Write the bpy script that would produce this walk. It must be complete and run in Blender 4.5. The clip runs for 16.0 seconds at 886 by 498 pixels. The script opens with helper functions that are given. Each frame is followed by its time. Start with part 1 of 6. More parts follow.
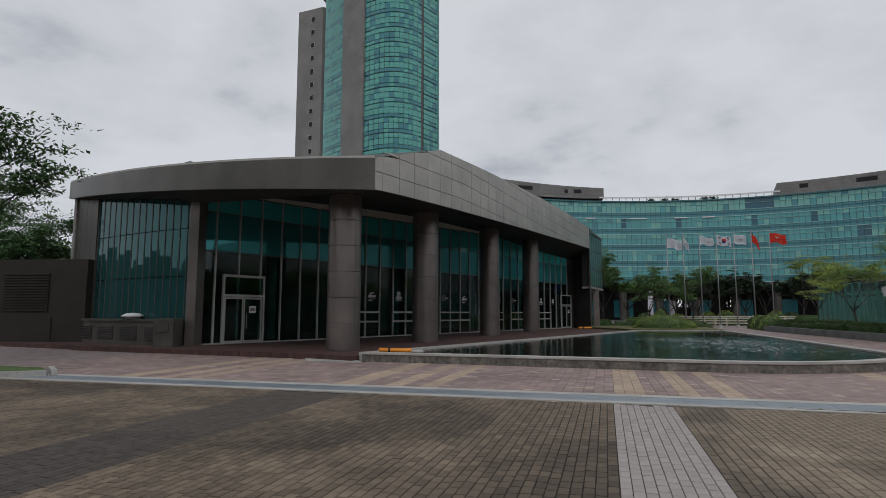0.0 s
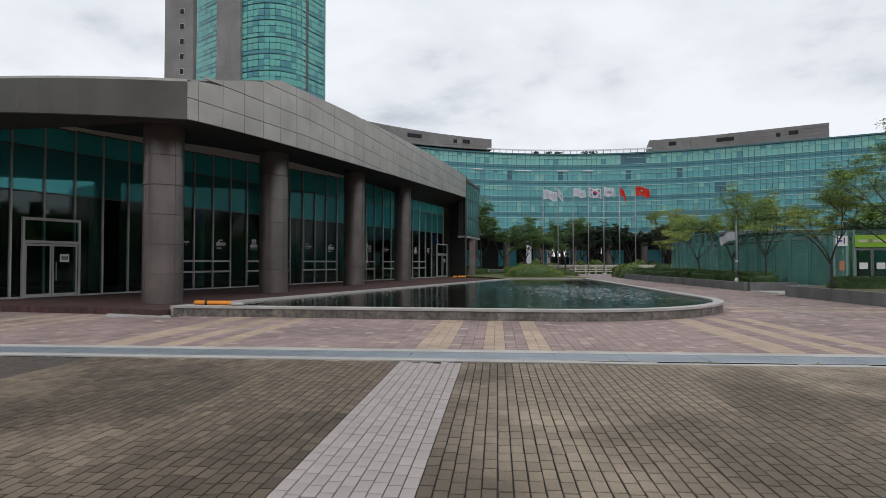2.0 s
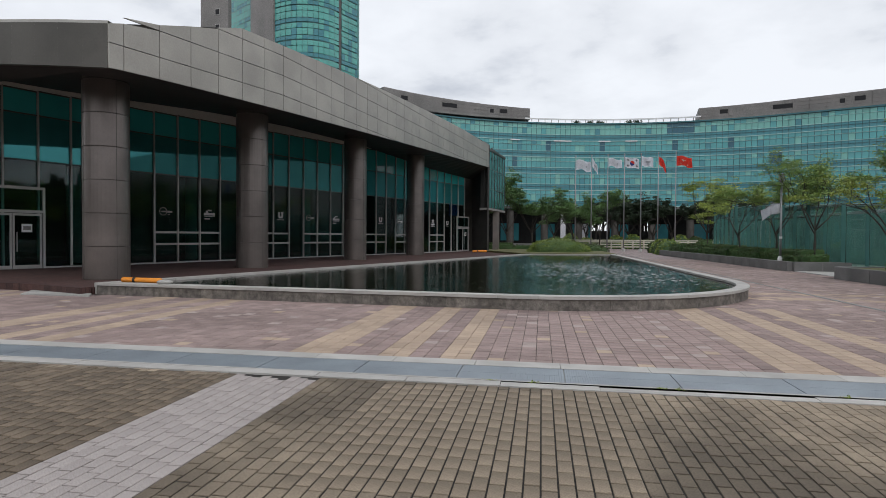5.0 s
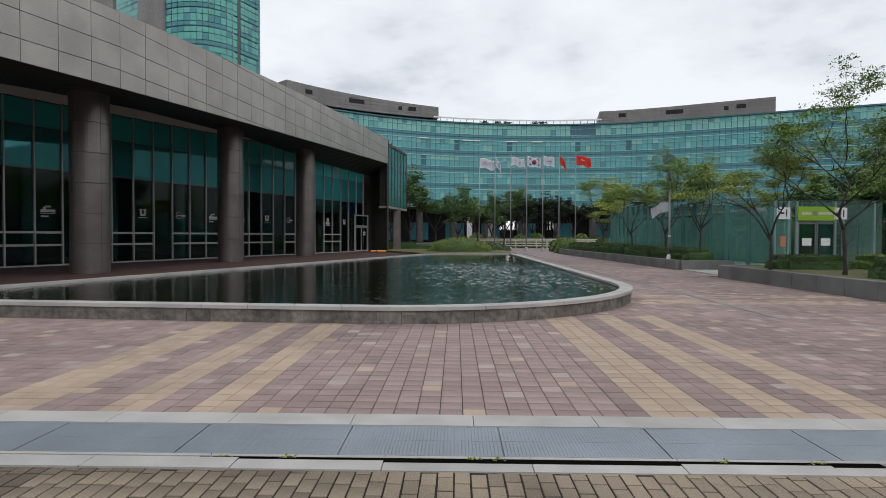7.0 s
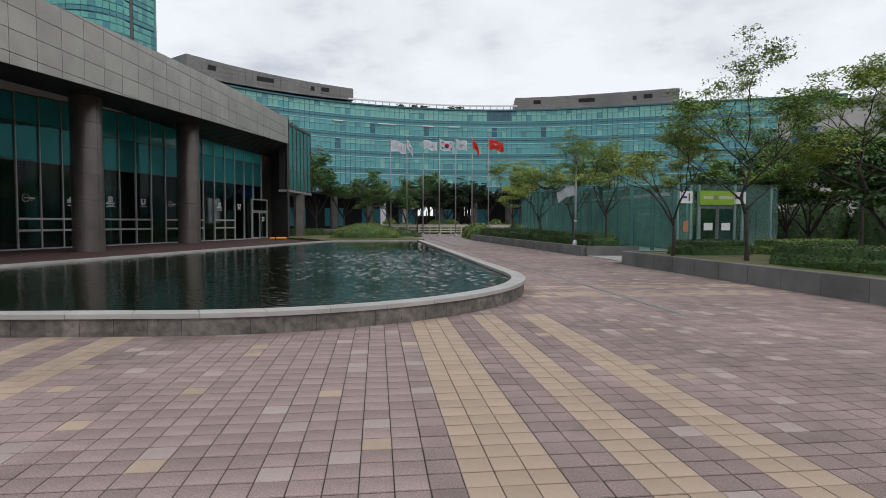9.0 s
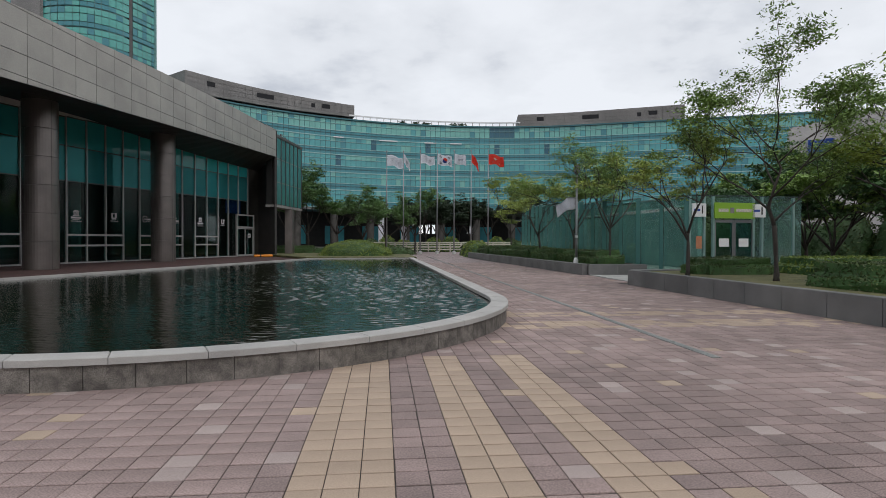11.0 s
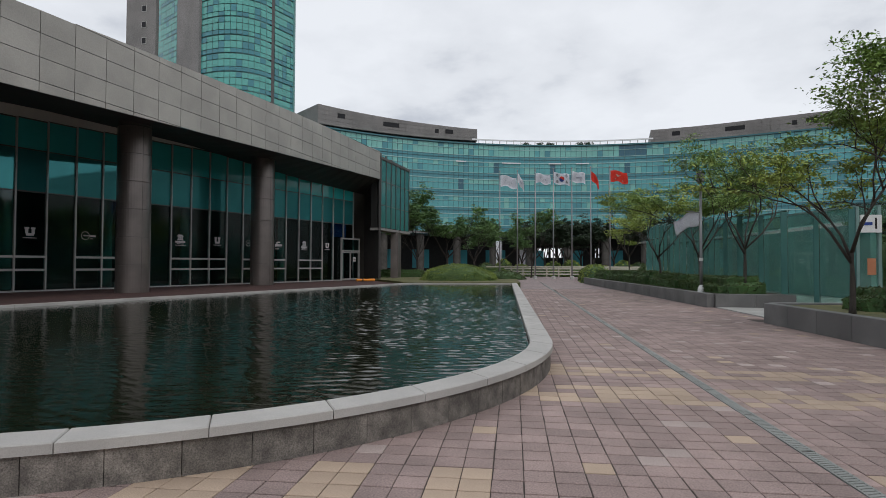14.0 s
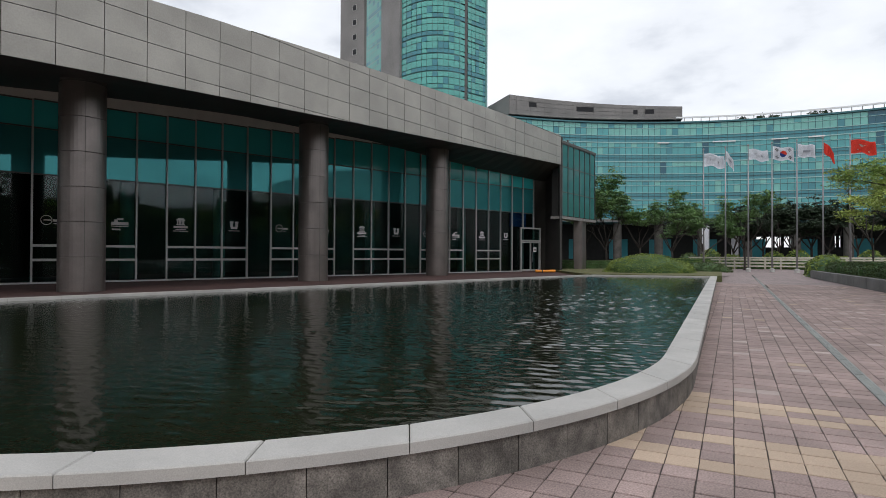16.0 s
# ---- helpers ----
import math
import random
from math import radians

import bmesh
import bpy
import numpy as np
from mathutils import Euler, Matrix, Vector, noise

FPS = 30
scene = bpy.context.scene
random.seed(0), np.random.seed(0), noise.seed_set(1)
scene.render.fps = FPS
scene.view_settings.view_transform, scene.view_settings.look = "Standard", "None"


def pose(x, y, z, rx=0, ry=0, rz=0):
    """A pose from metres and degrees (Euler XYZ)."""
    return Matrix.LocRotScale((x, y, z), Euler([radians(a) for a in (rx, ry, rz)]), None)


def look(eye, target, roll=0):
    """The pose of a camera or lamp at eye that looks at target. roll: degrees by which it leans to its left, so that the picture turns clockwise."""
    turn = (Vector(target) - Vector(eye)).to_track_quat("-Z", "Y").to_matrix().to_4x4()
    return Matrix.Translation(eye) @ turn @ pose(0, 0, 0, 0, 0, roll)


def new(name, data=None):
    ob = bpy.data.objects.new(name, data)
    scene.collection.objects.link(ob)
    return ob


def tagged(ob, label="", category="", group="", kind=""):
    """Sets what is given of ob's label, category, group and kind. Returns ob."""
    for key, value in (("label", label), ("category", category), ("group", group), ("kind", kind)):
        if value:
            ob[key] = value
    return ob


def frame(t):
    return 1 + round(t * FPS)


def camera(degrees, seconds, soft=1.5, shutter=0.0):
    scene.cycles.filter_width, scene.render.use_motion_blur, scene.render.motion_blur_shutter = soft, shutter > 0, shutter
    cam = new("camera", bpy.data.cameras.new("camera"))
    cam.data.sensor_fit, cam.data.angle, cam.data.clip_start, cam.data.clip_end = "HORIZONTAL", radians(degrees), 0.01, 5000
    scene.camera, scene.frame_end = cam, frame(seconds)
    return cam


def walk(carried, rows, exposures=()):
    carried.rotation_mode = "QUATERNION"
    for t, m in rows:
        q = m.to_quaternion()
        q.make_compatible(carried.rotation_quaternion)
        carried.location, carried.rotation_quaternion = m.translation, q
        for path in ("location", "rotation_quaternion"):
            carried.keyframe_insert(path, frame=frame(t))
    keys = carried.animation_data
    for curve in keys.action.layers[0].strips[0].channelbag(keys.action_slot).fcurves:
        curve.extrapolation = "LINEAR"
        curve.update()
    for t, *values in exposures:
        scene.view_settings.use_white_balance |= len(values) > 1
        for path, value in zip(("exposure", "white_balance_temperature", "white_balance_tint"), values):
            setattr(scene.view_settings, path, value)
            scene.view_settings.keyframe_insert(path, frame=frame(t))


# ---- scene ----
cam = camera(75.2, 16.0, soft=0.65)
PATH = [
    (0, (-0.202, 1.428, 1.471), (-0.654, 3.363, 1.694), 0.0),
    (0.5, (0.132, 1.892, 1.462), (-0.24, 3.85, 1.628), 0.0),
    (1, (0.541, 2.288, 1.458), (0.279, 4.268, 1.575), 0.0),
    (1.5, (0.942, 2.685, 1.441), (0.777, 4.677, 1.526), -0.0),
    (2, (1.361, 3.1, 1.43), (1.264, 5.097, 1.479), -0.1),
    (2.5, (1.678, 3.512, 1.436), (1.627, 5.511, 1.461), 0.2),
    (3, (1.988, 3.969, 1.41), (1.9, 5.967, 1.414), 0.2),
    (5.5, (3.454, 6.314, 1.466), (3.197, 8.297, 1.42), 0.4),
    (6, (3.721, 6.828, 1.476), (3.589, 8.823, 1.438), 0.3),
    (6.5, (4.054, 7.318, 1.471), (4.016, 9.317, 1.422), 0.2),
    (7, (4.306, 7.807, 1.457), (4.353, 9.806, 1.412), 0.2),
    (7.5, (4.602, 8.298, 1.445), (4.72, 10.294, 1.394), 0.1),
    (8, (4.871, 8.756, 1.44), (5.066, 10.745, 1.379), 0.2),
    (8.5, (5.192, 9.273, 1.425), (5.451, 11.254, 1.35), 0.2),
    (9, (5.515, 9.783, 1.416), (5.832, 11.756, 1.324), 0.1),
    (11.5, (6.884, 12.484, 1.29), (7.167, 14.463, 1.286), 0.3),
    (12, (7.206, 12.984, 1.295), (7.452, 14.969, 1.314), 0.2),
    (12.5, (7.471, 13.441, 1.297), (7.689, 15.428, 1.34), 0.2),
    (13, (7.813, 13.857, 1.296), (7.978, 15.849, 1.347), 0.2),
    (13.5, (8.125, 14.259, 1.295), (8.173, 16.257, 1.357), 0.1),
    (14, (8.424, 14.652, 1.286), (8.271, 16.645, 1.341), 0.2),
    (14.5, (8.721, 15.067, 1.278), (8.355, 17.033, 1.315), 0.4),
    (15, (8.943, 15.51, 1.278), (8.388, 17.432, 1.312), 0.4),
    (15.5, (9.212, 15.966, 1.287), (8.498, 17.834, 1.307), 0.2),
    (16, (9.318, 16.471, 1.256), (8.503, 18.297, 1.277), 0.2),
]
EXPO = [(0, -0.3), (0.5, -0.22), (1.0, -0.06), (1.5, 0.1), (2.5, 0.22), (9.0, 0.2), (12.5, 0.1), (14.5, 0.12), (15.2, 0.2), (16, 0.38)]
walk(cam, [(t, look(e, g, r)) for t, e, g, r in PATH], EXPO)


# ---- light ----
def overcast():
    w = bpy.data.worlds.new("overcast_sky")
    w.use_nodes = True
    n, l = w.node_tree.nodes, w.node_tree.links
    n.clear()
    out, bg = n.new("ShaderNodeOutputWorld"), n.new("ShaderNodeBackground")
    sky = n.new("ShaderNodeTexSky")
    sky.sky_type, sky.sun_disc = "NISHITA", False
    sky.sun_elevation, sky.sun_rotation = radians(48), radians(150)
    tc, sep, div = n.new("ShaderNodeTexCoord"), n.new("ShaderNodeSeparateXYZ"), n.new("ShaderNodeVectorMath")
    add, comb = n.new("ShaderNodeMath"), n.new("ShaderNodeCombineXYZ")
    l.new(tc.outputs["Generated"], sep.inputs[0])
    add.operation = "ADD"
    add.inputs[1].default_value = 0.22
    l.new(sep.outputs["Z"], add.inputs[0])
    for i in range(3):
        l.new(add.outputs[0], comb.inputs[i])
    div.operation = "DIVIDE"
    l.new(tc.outputs["Generated"], div.inputs[0])
    l.new(comb.outputs[0], div.inputs[1])
    big, small = n.new("ShaderNodeTexNoise"), n.new("ShaderNodeTexNoise")
    for k, s, d in ((big, 1.5, 7.0), (small, 5.0, 6.0)):
        k.inputs["Scale"].default_value, k.inputs["Detail"].default_value = s, d
        k.inputs["Roughness"].default_value = 0.52
        l.new(div.outputs[0], k.inputs["Vector"])
    mixn = n.new("ShaderNodeMix")
    mixn.inputs["Factor"].default_value = 0.22
    l.new(big.outputs["Fac"], mixn.inputs["A"])
    l.new(small.outputs["Fac"], mixn.inputs["B"])
    ramp = n.new("ShaderNodeValToRGB")
    e = ramp.color_ramp.elements
    e[0].position, e[0].color = 0.34, (5.0, 5.3, 5.9, 1)
    e[1].position, e[1].color = 0.56, (8.1, 8.35, 8.8, 1)
    m = e.new(0.44)
    m.color = (7.2, 7.45, 7.9, 1)
    l.new(mixn.outputs["Result"], ramp.inputs[0])
    mx = n.new("ShaderNodeMix")
    mx.data_type = "RGBA"
    mx.inputs["Factor"].default_value = 0.93
    l.new(sky.outputs[0], mx.inputs["A"])
    l.new(ramp.outputs[0], mx.inputs["B"])
    l.new(mx.outputs["Result"], bg.inputs["Color"])
    bg.inputs["Strength"].default_value = 0.1
    l.new(bg.outputs[0], out.inputs[0])
    scene.world = w


overcast()
sun = new("sun", bpy.data.lights.new("sun", "SUN"))
sun.data.energy, sun.data.angle, sun.data.color = 0.6, radians(25), (1.0, 0.97, 0.93)
sun.matrix_world = look((20, -30, 60), (0, 20, 0))


# ---- materials ----
def mat(name, a, b=None, rough=0.7, metal=0.0, scale=1.5, fine=40.0, bump=0.2, depth=0.01, rnd=0.0, island=0.0, spec=0.5,
        trans=0.0, stain=0.0, stain_scale=0.5, coat=0.0, grain=None):
    """Two-scale noise between the colours a and b, fine grain, bump, and a brightness change piece by piece."""
    m = bpy.data.materials.new(name)
    m.use_nodes = True
    n, l = m.node_tree.nodes, m.node_tree.links
    p = n["Principled BSDF"]
    b = b or tuple(0.8 * c for c in a)
    if grain is None:
        grain = 0.3 if rough > 0.6 and metal == 0 else 0.07
    tc = n.new("ShaderNodeTexCoord")
    vec = tc.outputs["Object"]
    n1, n2 = n.new("ShaderNodeTexNoise"), n.new("ShaderNodeTexNoise")
    n1.inputs["Scale"].default_value, n1.inputs["Detail"].default_value = scale, 5
    n2.inputs["Scale"].default_value, n2.inputs["Detail"].default_value = fine, 3
    l.new(vec, n1.inputs["Vector"])
    l.new(vec, n2.inputs["Vector"])
    r = n.new("ShaderNodeValToRGB")
    r.color_ramp.elements[0].position, r.color_ramp.elements[0].color = 0.32, (*b, 1)
    r.color_ramp.elements[1].position, r.color_ramp.elements[1].color = 0.68, (*a, 1)
    l.new(n1.outputs["Fac"], r.inputs[0])
    col = r.outputs[0]

    def times(col, fac_socket, lo, hi, cut=0.0):
        mr = n.new("ShaderNodeMapRange")
        mr.inputs["To Min"].default_value, mr.inputs["To Max"].default_value = lo, hi
        mr.inputs["From Min"].default_value, mr.inputs["From Max"].default_value = cut, 1 - cut
        l.new(fac_socket, mr.inputs["Value"])
        mm = n.new("ShaderNodeVectorMath")
        mm.operation = "SCALE"
        l.new(col, mm.inputs[0])
        l.new(mr.outputs[0], mm.inputs["Scale"])
        return mm.outputs[0]

    col = times(col, n2.outputs["Fac"], 1 - grain, 1 + grain, 0.28)
    if rnd:
        oi = n.new("ShaderNodeObjectInfo")
        col = times(col, oi.outputs["Random"], 1 - rnd, 1 + rnd)
    if island:
        ge = n.new("ShaderNodeNewGeometry")
        col = times(col, ge.outputs["Random Per Island"], 1 - island, 1 + island)
    if stain:
        n3, rr = n.new("ShaderNodeTexNoise"), n.new("ShaderNodeValToRGB")
        n3.inputs["Scale"].default_value, n3.inputs["Detail"].default_value = stain_scale, 6
        l.new(tc.outputs["Object"], n3.inputs["Vector"])
        rr.color_ramp.elements[0].position, rr.color_ramp.elements[1].position = 0.42, 0.6
        l.new(n3.outputs["Fac"], rr.inputs[0])
        col = times(col, rr.outputs[0], 1 - stain, 1.0)
    l.new(col, p.inputs["Base Color"])
    p.inputs["Roughness"].default_value, p.inputs["Metallic"].default_value = rough, metal
    p.inputs["Specular IOR Level"].default_value = spec
    p.inputs["Transmission Weight"].default_value = trans
    p.inputs["Coat Weight"].default_value = coat
    if bump:
        bp = n.new("ShaderNodeBump")
        bp.inputs["Strength"].default_value, bp.inputs["Distance"].default_value = bump, depth
        l.new(n2.outputs["Fac"], bp.inputs["Height"])
        l.new(bp.outputs[0], p.inputs["Normal"])
    return m


def glass_mat(name, color, rough=0.02, trans=0.75, wav=0.0, ior=1.5, metal=0.0, spec=0.5):
    m = mat(name, color, tuple(0.85 * c for c in color), rough, metal, 0.3, 0.8, wav, 0.02, 0.0, 0, spec, trans)
    m.node_tree.nodes["Principled BSDF"].inputs["IOR"].default_value = ior
    return m


def water_mat():
    m = mat("pool_water", (0.014, 0.017, 0.009), (0.008, 0.011, 0.006), 0.01, 0, 0.4, 3, 0, spec=0.25)
    n, l = m.node_tree.nodes, m.node_tree.links
    tc = n.new("ShaderNodeTexCoord")
    mp = n.new("ShaderNodeMapping")
    mp.inputs["Scale"].default_value = (1, 1.5, 1)
    mp.inputs["Rotation"].default_value = (0, 0, 0.5)
    l.new(tc.outputs["Object"], mp.inputs["Vector"])
    a, b, mx = n.new("ShaderNodeTexNoise"), n.new("ShaderNodeTexNoise"), n.new("ShaderNodeMix")
    for k, s in ((a, 9.0), (b, 22.0)):
        k.inputs["Scale"].default_value, k.inputs["Detail"].default_value = s, 3
        l.new(mp.outputs[0], k.inputs["Vector"])
    mx.inputs["Factor"].default_value = 0.3
    l.new(a.outputs["Fac"], mx.inputs["A"])
    l.new(b.outputs["Fac"], mx.inputs["B"])
    bp = n.new("ShaderNodeBump")
    bp.inputs["Distance"].default_value = 0.006
    gust, span = n.new("ShaderNodeTexNoise"), n.new("ShaderNodeMapRange")
    gust.inputs["Scale"].default_value, gust.inputs["Detail"].default_value = 0.16, 2
    l.new(tc.outputs["Object"], gust.inputs["Vector"])
    span.inputs["From Min"].default_value, span.inputs["From Max"].default_value = 0.35, 0.65
    span.inputs["To Min"].default_value, span.inputs["To Max"].default_value = 0.35, 0.9
    l.new(gust.outputs["Fac"], span.inputs["Value"])
    l.new(span.outputs[0], bp.inputs["Strength"])
    l.new(mx.outputs["Result"], bp.inputs["Height"])
    l.new(bp.outputs[0], n["Principled BSDF"].inputs["Normal"])
    return m


def paving_mat(name, a, b, mortar, bw, bh, angle=0.0):
    """Far paving: brick courses in the material where single pieces cannot be told apart."""
    m = mat(name, a, b, 0.85, 0, 0.6, 30, 0.3, 0.004)
    n, l = m.node_tree.nodes, m.node_tree.links
    p = n["Principled BSDF"]
    src = p.inputs["Base Color"].links[0].from_socket
    tc, mp, br = n.new("ShaderNodeTexCoord"), n.new("ShaderNodeMapping"), n.new("ShaderNodeTexBrick")
    mp.inputs["Rotation"].default_value = (0, 0, angle)
    l.new(tc.outputs["Object"], mp.inputs["Vector"])
    l.new(mp.outputs[0], br.inputs["Vector"])
    br.inputs["Scale"].default_value = 1.0
    br.inputs["Brick Width"].default_value, br.inputs["Row Height"].default_value = bw, bh
    br.inputs["Mortar Size"].default_value = 0.006
    br.inputs["Color1"].default_value, br.inputs["Color2"].default_value = (1, 1, 1, 1), (0.7, 0.7, 0.7, 1)
    br.inputs["Mortar"].default_value = (*mortar, 1)
    mm = n.new("ShaderNodeVectorMath")
    mm.operation = "MULTIPLY"
    l.new(src, mm.inputs[0])
    l.new(br.outputs["Color"], mm.inputs[1])
    l.new(mm.outputs[0], p.inputs["Base Color"])
    return m


M_JOINT = mat("joint_sand", (0.026, 0.022, 0.018), (0.014, 0.012, 0.01), 0.95, fine=60)
M_TILEJOINT = mat("pale_joint_sand", (0.075, 0.06, 0.052), (0.045, 0.037, 0.032), 0.95, fine=60)
M_BRICK = mat("brown_paver", (0.345, 0.276, 0.2), (0.235, 0.186, 0.135), 0.88, scale=0.8, fine=90, bump=0.5, depth=0.003, rnd=0.12, island=0.15, stain=0.5, stain_scale=0.4)
M_OLDBRICK = mat("weathered_brown_paver", (0.225, 0.172, 0.122), (0.135, 0.102, 0.071), 0.88, scale=0.8, fine=90, bump=0.5, depth=0.003, rnd=0.22, island=0.28, stain=0.48, stain_scale=0.35)
M_DARKBRICK = mat("dark_grey_paver", (0.085, 0.071, 0.06), (0.06, 0.05, 0.042), 0.9, scale=0.8, fine=90, bump=0.5, depth=0.003, rnd=0.15, island=0.2)
M_WHITEBRICK = mat("pale_granite_paver", (0.385, 0.342, 0.325), (0.32, 0.283, 0.268), 0.85, scale=0.9, fine=110, bump=0.4, depth=0.003, rnd=0.08, island=0.1)
M_TILE = mat("mauve_concrete_paver", (0.385, 0.284, 0.262), (0.285, 0.213, 0.197), 0.85, scale=2.2, fine=90, bump=0.5, depth=0.003, rnd=0.12, island=0.14, stain=0.2, stain_scale=0.35, grain=0.34)
M_YELLOW = mat("sand_yellow_paver", (0.485, 0.368, 0.277), (0.41, 0.31, 0.233), 0.85, scale=0.7, fine=110, bump=0.4, depth=0.003, rnd=0.08, island=0.1, stain=0.18, stain_scale=0.4, grain=0.18)
M_PALE = mat("pale_grey_paver", (0.41, 0.33, 0.305), (0.33, 0.267, 0.248), 0.85, fine=120, bump=0.4, depth=0.003, rnd=0.1, island=0.1)
M_FARTILE = paving_mat("far_mauve_paving", (0.38, 0.3, 0.29), (0.3, 0.24, 0.235), (0.35, 0.33, 0.32), 0.2, 0.2, 0.045)
M_FARBRICK = paving_mat("far_brown_paving", (0.22, 0.185, 0.145), (0.15, 0.123, 0.096), (0.3, 0.28, 0.26), 0.115, 0.23, 0.045)
M_GRANITE = mat("flamed_granite", (0.48, 0.462, 0.438), (0.4, 0.385, 0.365), 0.75, scale=1.2, fine=160, bump=0.3, depth=0.003, rnd=0.06, grain=0.12, stain=0.1, stain_scale=2.5)
M_WALLSTONE = mat("grey_granite_facing", (0.25, 0.225, 0.2), (0.115, 0.103, 0.092), 0.85, scale=9.0, fine=110, bump=0.9, depth=0.004, rnd=0.16, stain=0.3, stain_scale=2.2, grain=0.45)
M_PLANTER = mat("dark_granite_facing", (0.2, 0.198, 0.195), (0.145, 0.144, 0.142), 0.75, scale=1.0, fine=130, bump=0.3, depth=0.003, rnd=0.08, stain=0.2)
M_GRATE = mat("galvanised_grate", (0.29, 0.33, 0.365), (0.23, 0.26, 0.29), 0.5, 0.4, fine=60, bump=0.1)
M_TERRACE = paving_mat("red_brick_terrace", (0.11, 0.052, 0.045), (0.075, 0.038, 0.034), (0.5, 0.5, 0.5), 0.2, 0.1, 0.4)
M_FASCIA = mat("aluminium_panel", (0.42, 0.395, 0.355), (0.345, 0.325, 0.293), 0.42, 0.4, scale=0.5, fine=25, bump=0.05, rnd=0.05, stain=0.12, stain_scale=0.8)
# Darker copy of the canopy aluminium: the wing side's weaker light is in its colour.
M_FASCIA_D = mat("shaded_aluminium_panel", (0.112, 0.104, 0.092), (0.088, 0.082, 0.073), 0.4, 0.5, scale=0.5, fine=25, bump=0.05, rnd=0.04, stain=0.15, stain_scale=0.8)
M_PENT = mat("dark_grey_window", (0.025, 0.025, 0.027), (0.018, 0.018, 0.02), 0.3, spec=0.15)
M_TRENCH = mat("trench_bed", (0.07, 0.065, 0.06), (0.05, 0.045, 0.04), 0.9)
M_CRACK = mat("open_crack", (0.006, 0.006, 0.005), None, 1.0, spec=0.0)
M_GAP = mat("dark_joint", (0.1, 0.092, 0.085), None, 0.8)
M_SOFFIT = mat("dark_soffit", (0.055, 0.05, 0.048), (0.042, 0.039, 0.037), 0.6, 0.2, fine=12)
M_COLUMN = mat("column_cladding", (0.25, 0.215, 0.2), (0.2, 0.172, 0.16), 0.34, 0.65, scale=0.7, fine=30, bump=0.05, rnd=0.05, stain=0.15, stain_scale=1.2)
M_MULLION = mat("aluminium_mullion", (0.46, 0.45, 0.44), (0.4, 0.39, 0.38), 0.4, 0.2, fine=30, bump=0.05)
M_MULLDARK = mat("bronze_mullion", (0.1, 0.095, 0.09), None, 0.4, 0.5, fine=30, bump=0.05)
M_GLASS = glass_mat("tinted_glass", (0.32, 0.62, 0.58), trans=1.0, wav=0.03, ior=1.42)
M_UPPER = glass_mat("teal_reflective_glass", (0.05, 0.29, 0.3), 0.03, 0.0, 0.03, metal=0.4, spec=0.22)
M_SPANDREL = glass_mat("teal_spandrel_glass", (0.05, 0.42, 0.42), 0.03, 0.0, 0.03, spec=0.25)
M_SPANDREL2 = glass_mat("pale_teal_spandrel_glass", (0.05, 0.2, 0.19), 0.03, 0.0, 0.03)
# Two interior colours with the shade of unlit rooms already put into them.
M_DARKIN = mat("shade_black_surface", (0.018, 0.018, 0.017), (0.012, 0.012, 0.011), 0.9)
M_HALLIN = mat("shade_toned_hall", (0.09, 0.12, 0.115), (0.06, 0.085, 0.08), 0.8)
M_WHITE = mat("white_vinyl", (0.78, 0.78, 0.78), (0.72, 0.72, 0.72), 0.6, bump=0)
M_ORANGE = mat("orange_plastic", (0.85, 0.3, 0.03), (0.75, 0.25, 0.02), 0.5)
M_NOTICE = mat("dull_orange_paper", (0.5, 0.2, 0.1), (0.42, 0.17, 0.09), 0.7)
M_FACADE = glass_mat("teal_curtain_glass", (0.1, 0.37, 0.385), 0.06, 0.0, 0.02)
M_FACADE2 = glass_mat("pale_blind_glass", (0.19, 0.48, 0.43), 0.08, 0.0, 0.02)
M_FACADE3 = glass_mat("blue_dark_glass", (0.065, 0.26, 0.3), 0.06, 0.0, 0.02)
M_LINE = mat("pale_transom", (0.32, 0.54, 0.53), (0.27, 0.46, 0.45), 0.4, 0.1)
M_LINEDARK = mat("dark_transom", (0.045, 0.15, 0.17), None, 0.4, 0.2)
M_DEEP = glass_mat("deep_blue_glass", (0.03, 0.12, 0.17), 0.05, 0.0, 0.02)
M_CLAD = mat("grey_stone_cladding", (0.25, 0.235, 0.225), (0.205, 0.195, 0.187), 0.7, scale=0.3, fine=6, bump=0.1, stain=0.15, stain_scale=0.2)
M_BARK = mat("tree_bark", (0.06, 0.05, 0.042), (0.034, 0.029, 0.025), 0.9, scale=4, fine=40, bump=0.7, depth=0.01)
M_LEAF = mat("green_leaf", (0.2, 0.31, 0.065), (0.12, 0.205, 0.045), 0.6, scale=0.8, fine=6, bump=0, island=0.35)
M_LEAFY = mat("yellow_green_leaf", (0.31, 0.375, 0.065), (0.19, 0.265, 0.05), 0.6, scale=0.8, fine=6, bump=0, island=0.35)
M_LEAFMID = mat("mid_green_leaf", (0.115, 0.215, 0.055), (0.06, 0.13, 0.034), 0.6, scale=0.8, fine=6, bump=0, island=0.35)
M_LEAFD = mat("dark_green_leaf", (0.07, 0.15, 0.04), (0.035, 0.09, 0.025), 0.6, scale=0.8, fine=6, bump=0, island=0.35)
M_HEDGE = mat("box_hedge_leaf", (0.078, 0.115, 0.03), (0.04, 0.062, 0.018), 0.6, scale=1.5, fine=8, bump=0, island=0.4)
M_HEDGEY = mat("golden_hedge_leaf", (0.22, 0.28, 0.048), (0.13, 0.19, 0.038), 0.6, scale=1.5, fine=8, bump=0, island=0.35)
